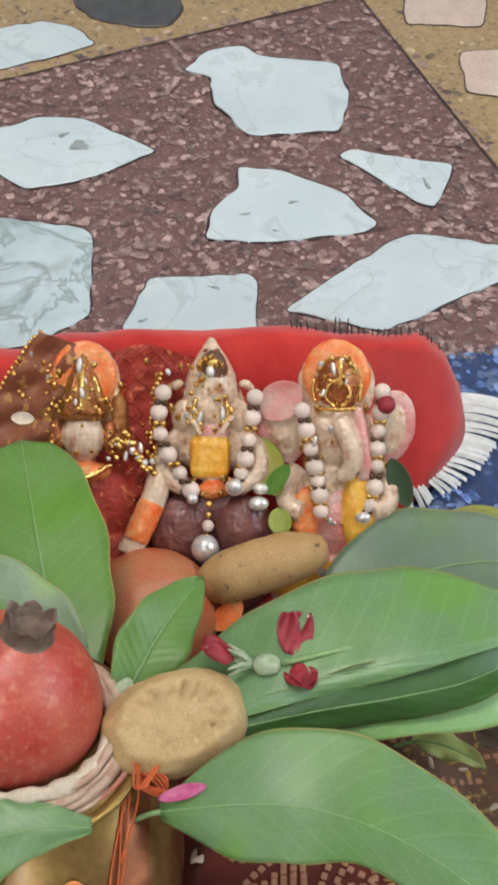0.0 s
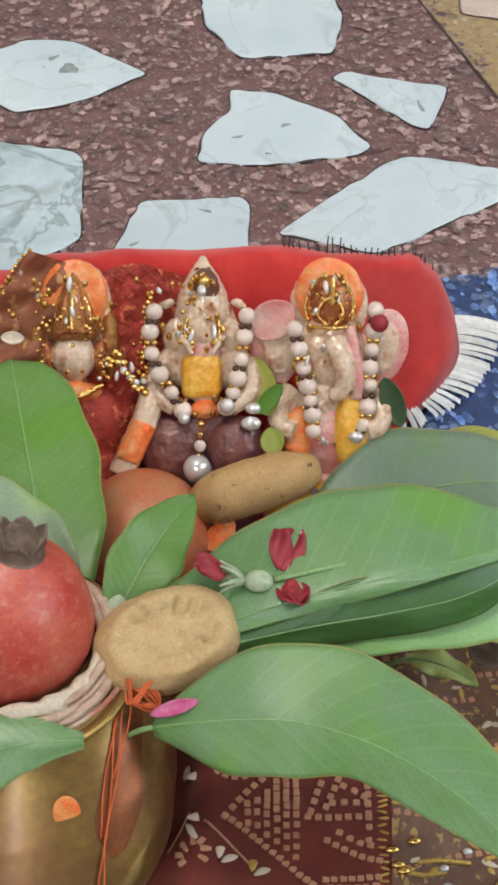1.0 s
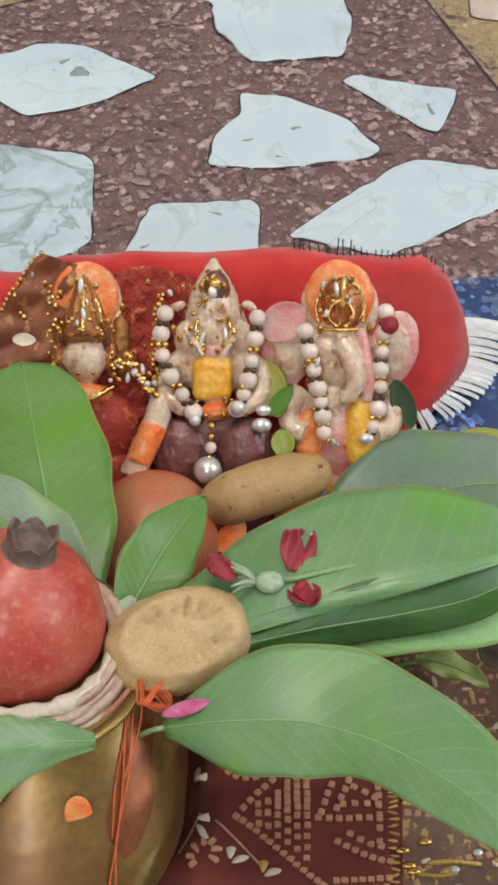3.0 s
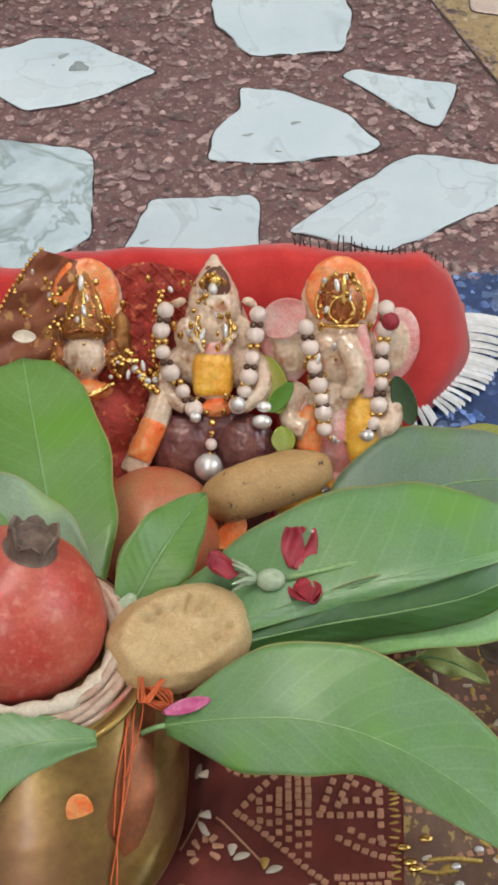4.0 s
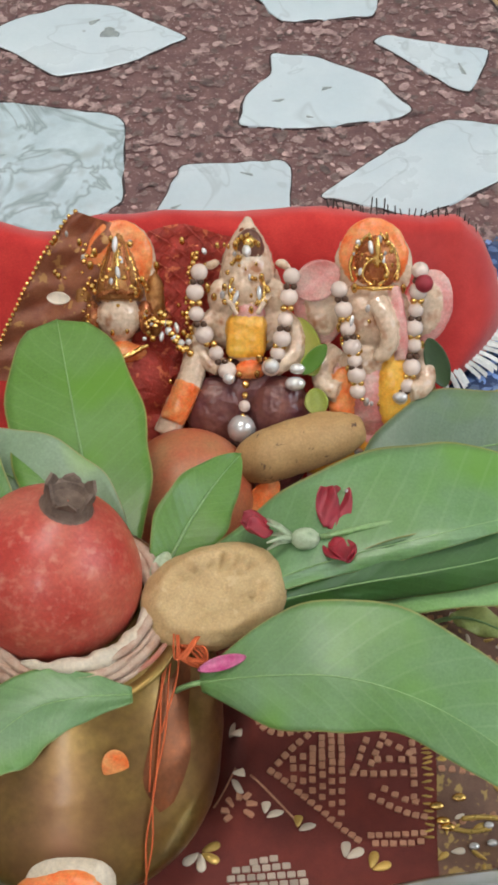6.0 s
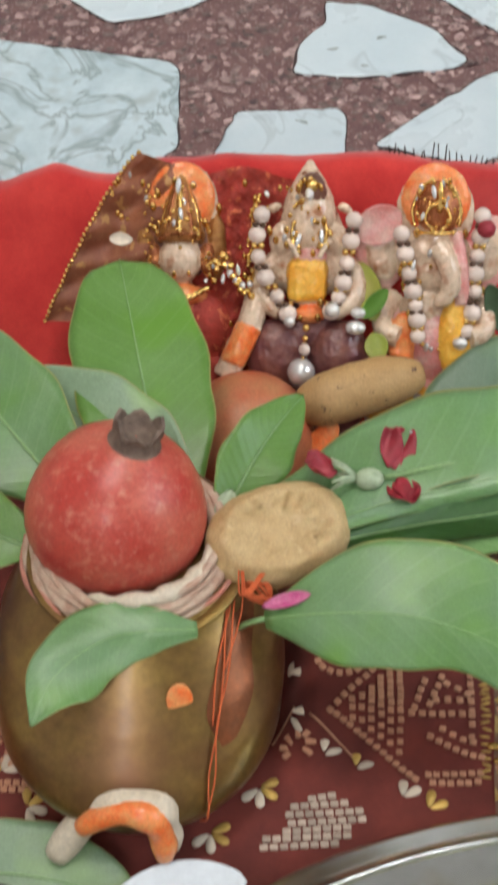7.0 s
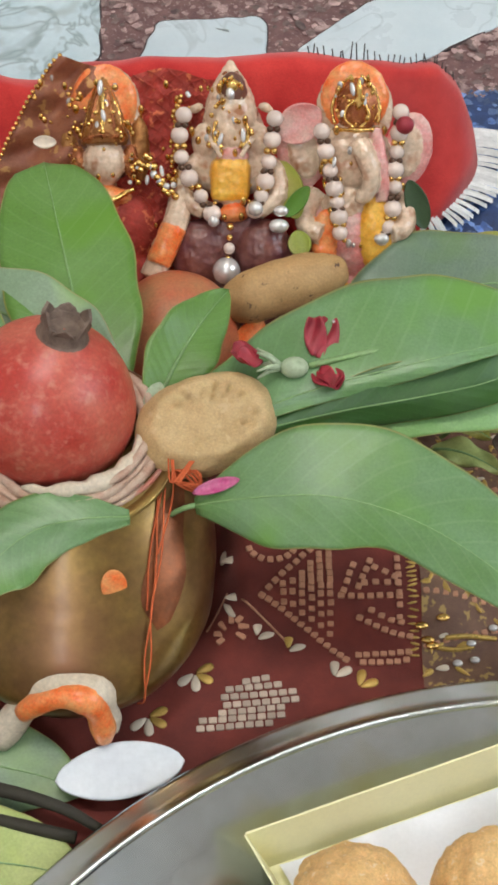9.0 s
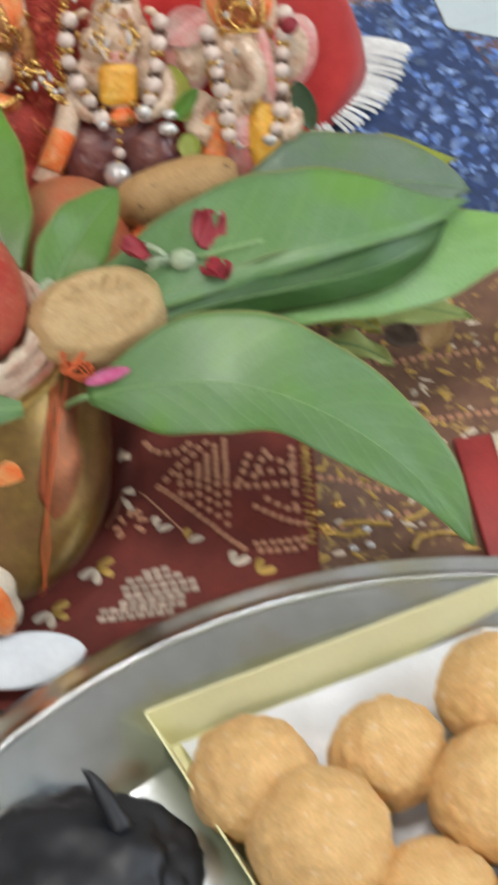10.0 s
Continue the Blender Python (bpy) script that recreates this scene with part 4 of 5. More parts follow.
def petal(name, a, b, w, up, mat, label, category="petal", curl=0.25, thick=0.0006, group="loose petals"):
    a, b, up = Vector(a), Vector(b), Vector(up).normalized()
    d = b - a
    s = d.normalized().cross(up).normalized()
    n_ = s.cross(d.normalized())

    def fn(u, v):
        q = 2 * v - 1
        width = w / 2 * max(0.03, math.sin(math.pi * min(1, max(0, u))) ** 0.55)
        return a + d * u + s * q * width + n_ * (curl * width * q * q + 0.12 * d.length * u * u * curl)

    ob = solo(name, flat_sheet(fn, 28, 14), M[mat], label, category, group)
    so = ob.modifiers.new("thick", "SOLIDIFY")
    so.thickness = thick
    return ob


petal("flower_petal", shot(28, 735, 0.016), shot(70, 738, 0.017), 0.006, OUT, "sequin", "small cream-yellow petal lying on the organza veil")
petal("flower_petal", shot(470, 875, 0.014), shot(512, 820, 0.017), 0.008, OUT, "leaf", "small glossy dark green leaf between the statues", "leaf")
petal("flower_petal", shot(462, 772, 0.006), shot(492, 880, 0.010), 0.014, OUT, "leaf_yellow", "yellow petal tucked between the statues")
# pink sheet laid over the elephant-headed statue's ear to stand for it
petal("flower_petal", shot(460, 730, 0.004), shot(535, 680, 0.006), 0.018, OUT, "pink", "pink petal-shaped piece standing in for the elephant-headed statue's ear")
petal("flower_petal", shot(690, 810, 0.009), shot(722, 900, 0.006), 0.011, OUT, "leaf_dark", "dark green leaf beside the elephant-headed statue", "leaf")
petal("flower_petal", shot(664, 868, 0.006), shot(706, 910, 0.004), 0.006, OUT, "root", "dry tan petal beside the statue", curl=0.15)
petal("flower_petal", shot(490, 900, 0.014), shot(500, 950, 0.016), 0.011, OUT, "leaf_yellow", "yellow petal at the statue's foot")

# ---- embroidered cloth on the floor ----


def ground(x, y):
    z = 0.0065 + 0.0016 * noise.noise((x * 16, y * 16, 0.4)) + 0.0007 * noise.noise((x * 55, y * 40, 3.1))
    z += 0.020 * smooth(0.282, 0.312, y) * (1 - smooth(0.385, 0.43, y)) * smooth(-0.032, -0.012, x) * (1 - smooth(0.06, 0.10, x))
    return z + 0.0022 * math.exp(-((x * 0.5 + y - 0.315) / 0.006) ** 2) * smooth(-0.02, 0.06, x)


cloth = solo("embroidered_cloth", flat_sheet(lambda s, t: Vector((-0.24 + 0.50 * s, 0.10 + 0.375 * t, ground(-0.24 + 0.50 * s, 0.10 + 0.375 * t))), 130, 110), M["cloth"], "maroon cloth with cream embroidered triangles and gold trim, on the floor", "cloth")
so = cloth.modifiers.new("thick", "SOLIDIFY")
so.thickness, so.offset = 0.0012, -1
bm = bmesh.new()
block(bm, (-0.5, -0.5, -0.5), (0.5, 0.5, 0.5), 0.18)
STITCH = mesh_of(bm, M["stitch"])
bm = bmesh.new()
ball(bm, (0, 0, 0), (0.5, 0.32, 0.2), seg=12, rings=6)
for v in bm.verts:
    v.co.y *= 0.75 + 0.6 * v.co.x
SEQ = mesh_of(bm, M["sequin"])
SEQG = SEQ.copy()
SEQG.materials.clear()
SEQG.materials.append(M["sequin_gold"])


PALE_STITCH = STITCH.copy()
PALE_STITCH.materials.clear()
PALE_STITCH.materials.append(M["stitch_pale"])


def stitch(x, y, a=0.0, w=0.0028, d=0.0026, me=None, name="stitch"):
    ob = part(name, me or STITCH, None, cloth)
    ob.matrix_basis = Matrix.Translation((x, y, ground(x, y) + 0.0003)) @ pose(0, 0, 0, 0, 0, a) @ Matrix.Diagonal((w, d, 0.0012 if me in (None, PALE_STITCH) else w * 0.5, 1))


def stitch_line(p, q, gap=0.0034):
    p, q = Vector(p), Vector(q)
    n = max(1, int((q - p).length / gap))
    a = math.degrees(math.atan2((q - p).y, (q - p).x))
    for k in range(n + 1):
        c = p.lerp(q, k / n)
        stitch(c.x + rnd.uniform(-1, 1) * 0.0002, c.y + rnd.uniform(-1, 1) * 0.0002, a)


def motif(ox, oy):
    """A triangle of stitched columns with its border, and a fan beside it."""
    for k, (hi, lo) in enumerate(((0.004, -0.0025), (0.005, -0.0035), (0.009, -0.006), (0.014, -0.008), (0.0185, -0.010), (0.021, -0.0125))):
        stitch_line((ox + 0.0089 + 0.0039 * k, oy + hi), (ox + 0.0089 + 0.0039 * k, oy + lo), 0.0030)
    stitch_line((ox, oy), (ox + 0.035, oy - 0.021), 0.0031)
    stitch_line((ox, oy), (ox + 0.0205, oy + 0.021), 0.0040)
    stitch_line((ox + 0.033, oy - 0.001), (ox + 0.0572, oy - 0.001), 0.0036)
    stitch_line((ox + 0.034, oy + 0.001), (ox + 0.0385, oy + 0.013), 0.0034)
    stitch_line((ox + 0.0405, oy + 0.003), (ox + 0.0455, oy + 0.015), 0.0036)
    stitch_line((ox + 0.0475, oy + 0.012), (ox + 0.0560, oy + 0.007), 0.0040)
    stitch_line((ox + 0.0430, oy + 0.0045), (ox + 0.0570, oy + 0.0045), 0.0036)
    stitch_line((ox + 0.0572, oy + 0.016), (ox + 0.0572, oy - 0.008), 0.0036)
    for x0, x1, y0, y1 in ((0.0405, 0.0615, -0.0085, -0.0140), (0.0455, 0.0580, -0.006, -0.0095)):
        for j in range(7 if x0 < 0.043 else 4):
            a = j / (6 if x0 < 0.043 else 3)
            stitch(ox + x0 + (x1 - x0) * a, oy + y0 + (y1 - y0) * math.sin(a * 1.57), -18)
    stitch_line((ox + 0.040, oy - 0.0195), (ox + 0.061, oy - 0.0195), 0.0032)
    stitch_line((ox + 0.042, oy - 0.0225), (ox + 0.060, oy - 0.0225), 0.0032)
    for j in range(7):
        a = 0.3 + 2.4 * j / 6
        stitch(ox + 0.0045 - 0.010 * math.cos(a), oy + 0.024 - 0.008 * math.sin(a), math.degrees(a))


motif(-0.0065, 0.307)
motif(-0.184, 0.300)


def seam(p, q):
    """A thin couched thread between two places on the cloth."""
    p, q = Vector(p), Vector(q)
    pts = [p.lerp(q, k / 10) for k in range(11)]
    part("seam_thread", tube(bmesh.new(), [(c.x, c.y, ground(c.x, c.y) + 0.0004) for c in pts], 0.0005, 5), M["stitch"], cloth)


seam((-0.015, 0.306), (0.005, 0.291))
seam((-0.030, 0.300), (-0.021, 0.312))
for k, (n, off) in enumerate(((3, 0.0), (6, -0.001), (8, 0.001), (8, 0.002), (7, -0.002), (9, -0.006), (8, -0.009))):
    y = 0.2780 - 0.0036 * k
    for j in range(n):
        stitch(-0.0095 + off + (j - (n - 1) / 2) * 0.0040, y + 0.0026 * (j - n / 2) / max(1, n), 4, 0.0034, 0.0027, PALE_STITCH)


def blossom(x, y, a, gold=(False, False, True, True)):
    for k, g in enumerate(gold):
        q = radians(a + 55 * k - 80)
        stitch(x + 0.0048 * math.cos(q), y + 0.0048 * math.sin(q), math.degrees(q), 0.0082, 0.0082, SEQG if g else SEQ, "sequin")


for x, y, a in ((-0.035, 0.281, -60), (-0.054, 0.261, -60), (-0.128, 0.270, 10), (-0.140, 0.285, 100), (0.010, 0.234, 30)):
    blossom(x, y, a)
for x, y, a, gold in ((-0.009, 0.292, 110, (False, False)), (0.004, 0.288, 110, (False, True)), (0.023, 0.278, 110, (False, False)), (0.033, 0.273, 100, (True, True)), (-0.024, 0.326, 90, (False, False)), (-0.023, 0.308, 30, (False, False))):
    blossom(x, y, a, gold)
for k in range(7):
    a = radians(-40 + 43 * k)
    stitch(-0.0195 + 0.0052 * math.cos(a), 0.297 + 0.0040 * math.sin(a), math.degrees(a), 0.0046, 0.0024)
# gold trim and brown brocade end
part("brocade_end", flat_sheet(lambda s, t: Vector((0.060 + 0.19 * s, 0.262 + 0.185 * t, ground(0.060 + 0.19 * s, 0.262 + 0.185 * t) + 0.0005)), 40, 40), M["brocade"], cloth, "brown brocade end with gold sequins")
for j in range(7):
    y = 0.290 + 0.018 * j
    stitch_line((0.062, y), (0.100 + 0.06 * (j % 2), y + 0.010), 0.0042)
for k in range(40):
    y = 0.286 + 0.0022 * k
    if y < 0.40:
        stitch(0.0565 + rnd.uniform(-0.0006, 0.0006), y, rnd.uniform(-20, 20), 0.0046, 0.0026, SEQG, "sequin")
for k in range(250):
    x, y = rnd.uniform(0.060, 0.20), rnd.uniform(0.265, 0.42)
    stitch(x, y, rnd.uniform(0, 180), rnd.uniform(0.003, 0.0095), rnd.uniform(0.003, 0.007), SEQG if rnd.random() < 0.6 else SEQ, "sequin")
for pts, r in ((((0.070, 0.2925), (0.080, 0.2940), (0.092, 0.2940)), 0.0011), (((0.066, 0.289), (0.074, 0.2885), (0.082, 0.290)), 0.0010), (((0.098, 0.296), (0.106, 0.299), (0.112, 0.305)), 0.0010), (((0.100, 0.281), (0.104, 0.287), (0.112, 0.289), (0.122, 0.288)), 0.0010)):
    line = smoothed([(x, y, 0) for x, y in pts], 14)
    part("gold_cord", tube(bmesh.new(), [(p.x, p.y, ground(p.x, p.y) + 0.0012) for p in line], r, 7), M["sequin_gold"], cloth, "couched gold cord")
for x, y in ((0.0625, 0.2915), (0.0645, 0.2895), (0.0690, 0.299), (0.0600, 0.296)):
    bead((x, y, ground(x, y) + 0.0015), (0.0030, 0.0018, 0.0013), "gold", cloth, "shiny gold bead")
# small silver beads put in for the brocade's bright glints
for x, y in ((0.057, 0.335), (0.059, 0.332), (0.0575, 0.326), (0.0745, 0.282), (0.082, 0.284), (0.091, 0.2985), (0.081, 0.291)):
    bead((x, y, ground(x, y) + 0.0018), (0.0022, 0.0016, 0.0012), "silver", cloth, "bright silver bead standing for a glint")

# ---- red packet with a pale border, at the far side of the cloth ----
bm = bmesh.new()
block(bm, (-0.02, -0.035, 0), (0.02, 0.035, 0.004), 0.001, Matrix.Translation((0.148, 0.302, 0.009)) @ pose(0, 0, 0, 0, 0, 6))
packet = solo("red_packet", bm, M["packet"], "flat red paper packet with a pale border on the cloth", "packet")
bm = bmesh.new()
block(bm, (-0.003, -0.034, 0.0042), (0.003, 0.034, 0.0052), 0.0003, Matrix.Translation((0.148, 0.302, 0.009)) @ pose(0, 0, 0, 0, 0, 6))
part("border", bm, M["diya"], packet, "pale border strip")

# ---- the brass pot with fruit, rope and leaves ----
PX, PY, PZ = -0.083, 0.310, 0.050


def pot_centre(z):
    return PY - 0.008 + 0.039 * smooth(0.030, 0.084, z)


def pot_radius(z):
    zs = [0.0, 0.004, 0.010, 0.020, 0.032, 0.045, 0.058, 0.068, 0.075, 0.080]
    return float(np.interp(z, [q + 0.006 for q in zs], [0.022, 0.034, 0.043, 0.0515, 0.0565, 0.0580, 0.0555, 0.0495, 0.0435, 0.0395]))


def pot_front(x, z, gap=0.0):
    return pot_centre(z) - math.sqrt(max(0, (pot_radius(z) + gap) ** 2 - (x - PX) ** 2))


def shift_rings(bm):
    for v in bm.verts:
        v.co.y += pot_centre(v.co.z) - PY
    return bm


pot = thing("brass_pot", (PX, PY, 0.006), "round tarnished brass water pot with threads at its neck", "pot")
body = [(pot_radius(z), z) for z in (0.006 + 0.080 * k / 40 for k in range(41))]
part("body", shift_rings(lathe(bmesh.new(), body, (PX, PY, 0), seg=72)), M["brass"], pot)
part("rim", shift_rings(lathe(bmesh.new(), [(0.0392, 0.0835), (0.0405, 0.0840), (0.0435, 0.0850), (0.0442, 0.0862), (0.0430, 0.0872), (0.0395, 0.0866), (0.0365, 0.0835), (0.035, 0.080)], (PX, PY, 0), seg=72, caps=False)), M["brass"], pot)
RX, RY = -0.086, 0.3445
bm = bmesh.new()
dab = Vector((-0.0645, pot_front(-0.0645, 0.0695, 0.0008), 0.0697))
ball(bm, dab, (0.0052, 0.0075, 0.0006), (dab - Vector((PX, pot_centre(0.07), 0.042))).to_track_quat("Z", "Y").to_matrix().to_4x4())
part("orange_mark", bm, M["orange"], pot, "dab of orange paste")
# thin paste, wrapped on the belly beside the thread, browned for the cloth's reflection


def stain(u, v):
    q = 2 * v - 1
    z = 0.080 - 0.025 * u
    x = -0.0440 - 0.002 * u + q * (0.0030 + 0.0052 * math.sin(math.pi * min(1, u * 0.95 + 0.03)) ** 0.8) + 0.0012 * math.sin(u * 9 + q)
    return Vector((x, pot_front(x, z, 0.0005 + 0.0003 * math.cos(q * 1.5)), z))


part("paste_stain", flat_sheet(stain, 16, 10), M["paste_reflection"], pot, "thin orange-brown paste patch with the maroon cloth's reflection in its colour")
ropes = thing("rope_coil", (RX, RY, 0.084), "dirty white and pink cotton threads coiled round the pot's neck", "thread")
for k in range(13):
    rr, zz, ph = 0.0335 + 0.0020 * (k % 5), 0.0900 + 0.0012 * (k // 5) - 0.0016 * (k % 5), k * 1.7
    pts = [(RX + (rr + 0.0014 * math.sin(4 * a + ph)) * math.cos(a), RY + (rr + 0.0014 * math.sin(4 * a + ph)) * math.sin(a), zz + 0.0016 * math.sin(3 * a + ph)) for a in (2 * math.pi * i / 60 for i in range(61))]
    part("strand", tube(bmesh.new(), pts, 0.0011 + 0.0005 * (k % 3), 7), M["rope_pink" if k % 5 == 4 else "rope"], ropes)
bm = bmesh.new()
for a0, r0 in ((-1.1, 0.034),):
    pts = [(RX + 0.0325 * math.cos(a), RY + 0.0325 * math.sin(a), 0.0935 + 0.0015 * math.sin(a * 3)) for a in (-2.0 + 2.1 * i / 24 for i in range(25))]
    tube(bm, pts, 0.0034, 10, taper=lambda t: (0.3 + 0.7 * math.sin(math.pi * t)) * (1 + 0.22 * math.sin(t * 31)))
for v in bm.verts:
    v.co += Vector((noise.noise(v.co * 300), noise.noise(v.co * 310 + Vector((5, 0, 0))), noise.noise(v.co * 290 + Vector((0, 5, 0))))) * 0.0012
part("cotton", bm, M["diya"], ropes, "wad of white cotton")

pc, pr = Vector((-0.0915, 0.352, 0.099)), 0.0355
axis = Vector((0.255, 0.22, 0.94)).normalized()
turn = axis.to_track_quat("Z", "Y").to_matrix().to_4x4()
pom = thing("pomegranate", (pc.x, pc.y, 0.066), "ripe red pomegranate with a dry brown crown, in the pot's mouth", "pomegranate", "fruit")


def pom_bumps(a, z):
    return 0.012 * math.cos(5 * a + 0.4) * (1 - (z / pr) ** 2) + 0.008 * math.cos(3 * a + 1)


prof = [(0.0015, -pr * 0.97)] + [(pr * math.sin(math.pi * k / 22) * (1.0 + 0.02 * math.sin(math.pi * k / 11)), -pr * math.cos(math.pi * k / 22) * 0.97) for k in range(1, 20)] + [(0.0115, pr * 0.945), (0.010, pr * 0.965)]
part("skin", lathe(bmesh.new(), prof, pc, turn, 56, wobble=pom_bumps), M["pomegranate"], pom)
bm = bmesh.new()
neck = [(0.0125, pr * 0.90), (0.0098, pr * 0.98), (0.0088, pr * 1.10), (0.0090, pr * 1.14), (0.0074, pr * 1.12), (0.0062, pr * 1.06), (0.003, pr * 1.045), (0.0004, pr * 1.04)]
lathe(bm, neck, pc, turn, 24, caps=False)
cal = part("calyx", bm, M["crown"], pom, "dry brown crown", smooth=False)
for k in range(6):
    a = 2 * math.pi * k / 6 + 0.3
    m4 = Matrix.Translation(pc) @ turn
    base = Vector((0.0086 * math.cos(a), 0.0086 * math.sin(a), pr * 1.10))
    out = Vector((math.cos(a), math.sin(a), 0))
    side = Vector((-math.sin(a), math.cos(a), 0))
    hgt = 0.0058 + 0.0022 * math.sin(k * 2.3)
    pts = [base - side * 0.0044, base + side * 0.0044, base + side * 0.003 + out * 0.001 + Vector((0, 0, hgt * 0.55)), base + out * 0.0012 + Vector((0, 0, hgt)), base - side * 0.003 + out * 0.001 + Vector((0, 0, hgt * 0.55))]
    bm = bmesh.new()
    f_ = [bm.verts.new(m4 @ p) for p in pts]
    b_ = [bm.verts.new(m4 @ (p - out * 0.0012)) for p in pts]
    bm.faces.new(f_)
    bm.faces.new(b_[::-1])
    for i in range(5):
        bm.faces.new((f_[i], b_[i], b_[(i + 1) % 5], f_[(i + 1) % 5]))
    part("lobe", bm, M["crown"], cal, smooth=False)

c2 = Vector((-0.043, 0.440, 0.0365))
fruit = thing("round_fruit", (c2.x, c2.y, 0.006), "reddish-brown round fruit behind the leaves", "fruit", "fruit")
part("skin", lathe(bmesh.new(), [(0.001, -0.026)] + [(0.030 * math.sin(math.pi * k / 20), -0.028 * math.cos(math.pi * k / 20)) for k in range(1, 19)] + [(0.004, 0.0245), (0.001, 0.0225)], c2, pose(0, 0, 0, 20, 25, 0), 48), M["apple"], fruit)
part("stem", tube(bmesh.new(), [c2 + Vector((0.011, -0.008, 0.021)), c2 + Vector((0.013, -0.009, 0.028))], 0.0011, 6), M["stalk"], fruit)


def biscuit(c, r, rz, rx, label):
    """An oval biscuit with a pressed ring of notches on its face."""
    bm = bmesh.new()
    bmesh.ops.create_icosphere(bm, subdivisions=5, radius=1)
    for v in bm.verts:
        n_ = v.co.normalized()
        p = Vector([math.copysign(abs(n_[i]) ** (0.85, 0.85, 0.8)[i], n_[i]) * r[i] for i in range(3)])
        e = math.hypot(p.x / r[0], p.y / r[1])
        if n_.z > 0:
            a = math.atan2(p.y / r[1], p.x / r[0])
            notch = max(0, math.sin(a * 17)) ** 1.1 * math.exp(-((e - 0.52) / 0.14) ** 2)
            p.z -= 0.0068 * notch * (1 if -0.7 < a < 2.3 else 0.3)
            p.z += 0.0012 * math.exp(-((e - 0.78) / 0.1) ** 2) - 0.0010 * math.exp(-(e / 0.25) ** 2)
        p += n_ * (0.0007 * noise.noise(p * 120) + 0.0005 * noise.noise(p * 330))
        v.co = p
    bmesh.ops.transform(bm, matrix=Matrix.Translation(c) @ pose(0, 0, 0, rx, 0, rz), verts=bm.verts[:])
    return solo("biscuit", bm, M["biscuit"], label, "biscuit", "offerings")


biscuit(Vector((-0.0285, 0.3475, 0.089)), (0.0290, 0.0200, 0.0130), 20, 20, "oval tan biscuit with pressed notches, on the pot's rim")

bm = bmesh.new()
pts = smoothed([(-0.021, 0.4445, 0.050), (-0.006, 0.449, 0.0535), (0.012, 0.455, 0.0555), (0.034, 0.463, 0.055)], 28)
tube(bm, pts, 0.0128, 20, taper=lambda t: max(0.25, math.sin(math.pi * (0.045 + 0.91 * t)) ** 0.38) * (1 + 0.04 * math.sin(t * 9)))
for v in bm.verts:
    v.co += Vector((0, 0, 1)) * (0.0012 * noise.noise(v.co * 110) + 0.0005 * noise.noise(v.co * 400))
solo("dried_root", bm, M["root"], "oblong tan dried root with dark specks, against the statues", "root", "offerings")

# ---- leaves in the pot's mouth ----
broad_leaf([(-0.033, 0.312, 0.084), (-0.006, 0.3095, 0.093), (0.021, 0.3065, 0.096), (0.048, 0.300, 0.092), (0.076, 0.288, 0.081), (0.099, 0.273, 0.067), (0.117, 0.256, 0.050)],
           (0.003, 0.0185, 0.0195, 0.0135, 0.0135, 0.0075, 0.0005), (0.003, 0.023, 0.0305, 0.0285, 0.0235, 0.0155, 0.0005), (0, -0.25, 1), "large mid-green mango leaf bending down beside the pot", "leaf_pale", near_tilt=-0.28, far_tilt=0.10, seed=1)
broad_leaf([(-0.024, 0.349, 0.087), (0.001, 0.354, 0.095), (0.029, 0.360, 0.102), (0.061, 0.366, 0.106), (0.090, 0.376, 0.104), (0.111, 0.388, 0.099), (0.131, 0.404, 0.092)],
           (0.003, 0.005, 0.006, 0.0055, 0.0045, 0.003, 0.0005), (0.024, 0.034, 0.041, 0.043, 0.035, 0.019, 0.0005), (0, -0.15, 1), "large green mango leaf folded along its midrib, spreading from the pot", "leaf_mid", near_tilt=-0.4, far_tilt=-0.02, seed=2)
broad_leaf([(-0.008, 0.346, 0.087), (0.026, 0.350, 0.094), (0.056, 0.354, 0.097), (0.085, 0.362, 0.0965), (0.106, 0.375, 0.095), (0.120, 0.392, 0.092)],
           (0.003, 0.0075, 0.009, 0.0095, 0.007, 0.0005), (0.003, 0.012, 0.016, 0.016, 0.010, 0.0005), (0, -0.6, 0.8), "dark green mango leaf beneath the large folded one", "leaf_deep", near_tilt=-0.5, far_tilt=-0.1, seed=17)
broad_leaf([(-0.005, 0.345, 0.080), (0.030, 0.352, 0.086), (0.062, 0.361, 0.088), (0.095, 0.373, 0.086), (0.130, 0.388, 0.082), (0.172, 0.404, 0.074)],
           (0.003, 0.010, 0.016, 0.021, 0.017, 0.0005), (0.003, 0.012, 0.020, 0.024, 0.018, 0.0005), (0, -0.30, 1), "pale green mango leaf under a larger one", "leaf_light", near_tilt=-0.12, far_tilt=0.0, seed=3)
leaf((-0.073, 0.366, 0.078), (-0.085, 0.415, 0.098), (-0.101, 0.490, 0.098), 0.058, (0.1, -0.6, 0.8), "broad green leaf standing behind the pomegranate", "leaf", fold=0.05, wave=0.001, blunt=0.36, belly=1.15, seed=4)
leaf((-0.066, 0.378, 0.080), (-0.10, 0.398, 0.094), (-0.152, 0.432, 0.088), 0.046, (0, -0.5, 1), "grey-green leaf behind the pomegranate", "leaf_grey", fold=0.05, wave=0.002, seed=5)
leaf((-0.050, 0.360, 0.082), (-0.038, 0.385, 0.100), (-0.019, 0.417, 0.092), 0.029, (0.3, -0.5, 1), "small green leaf between pomegranate and biscuit", "leaf", fold=0.12, wave=0.001, seed=6)
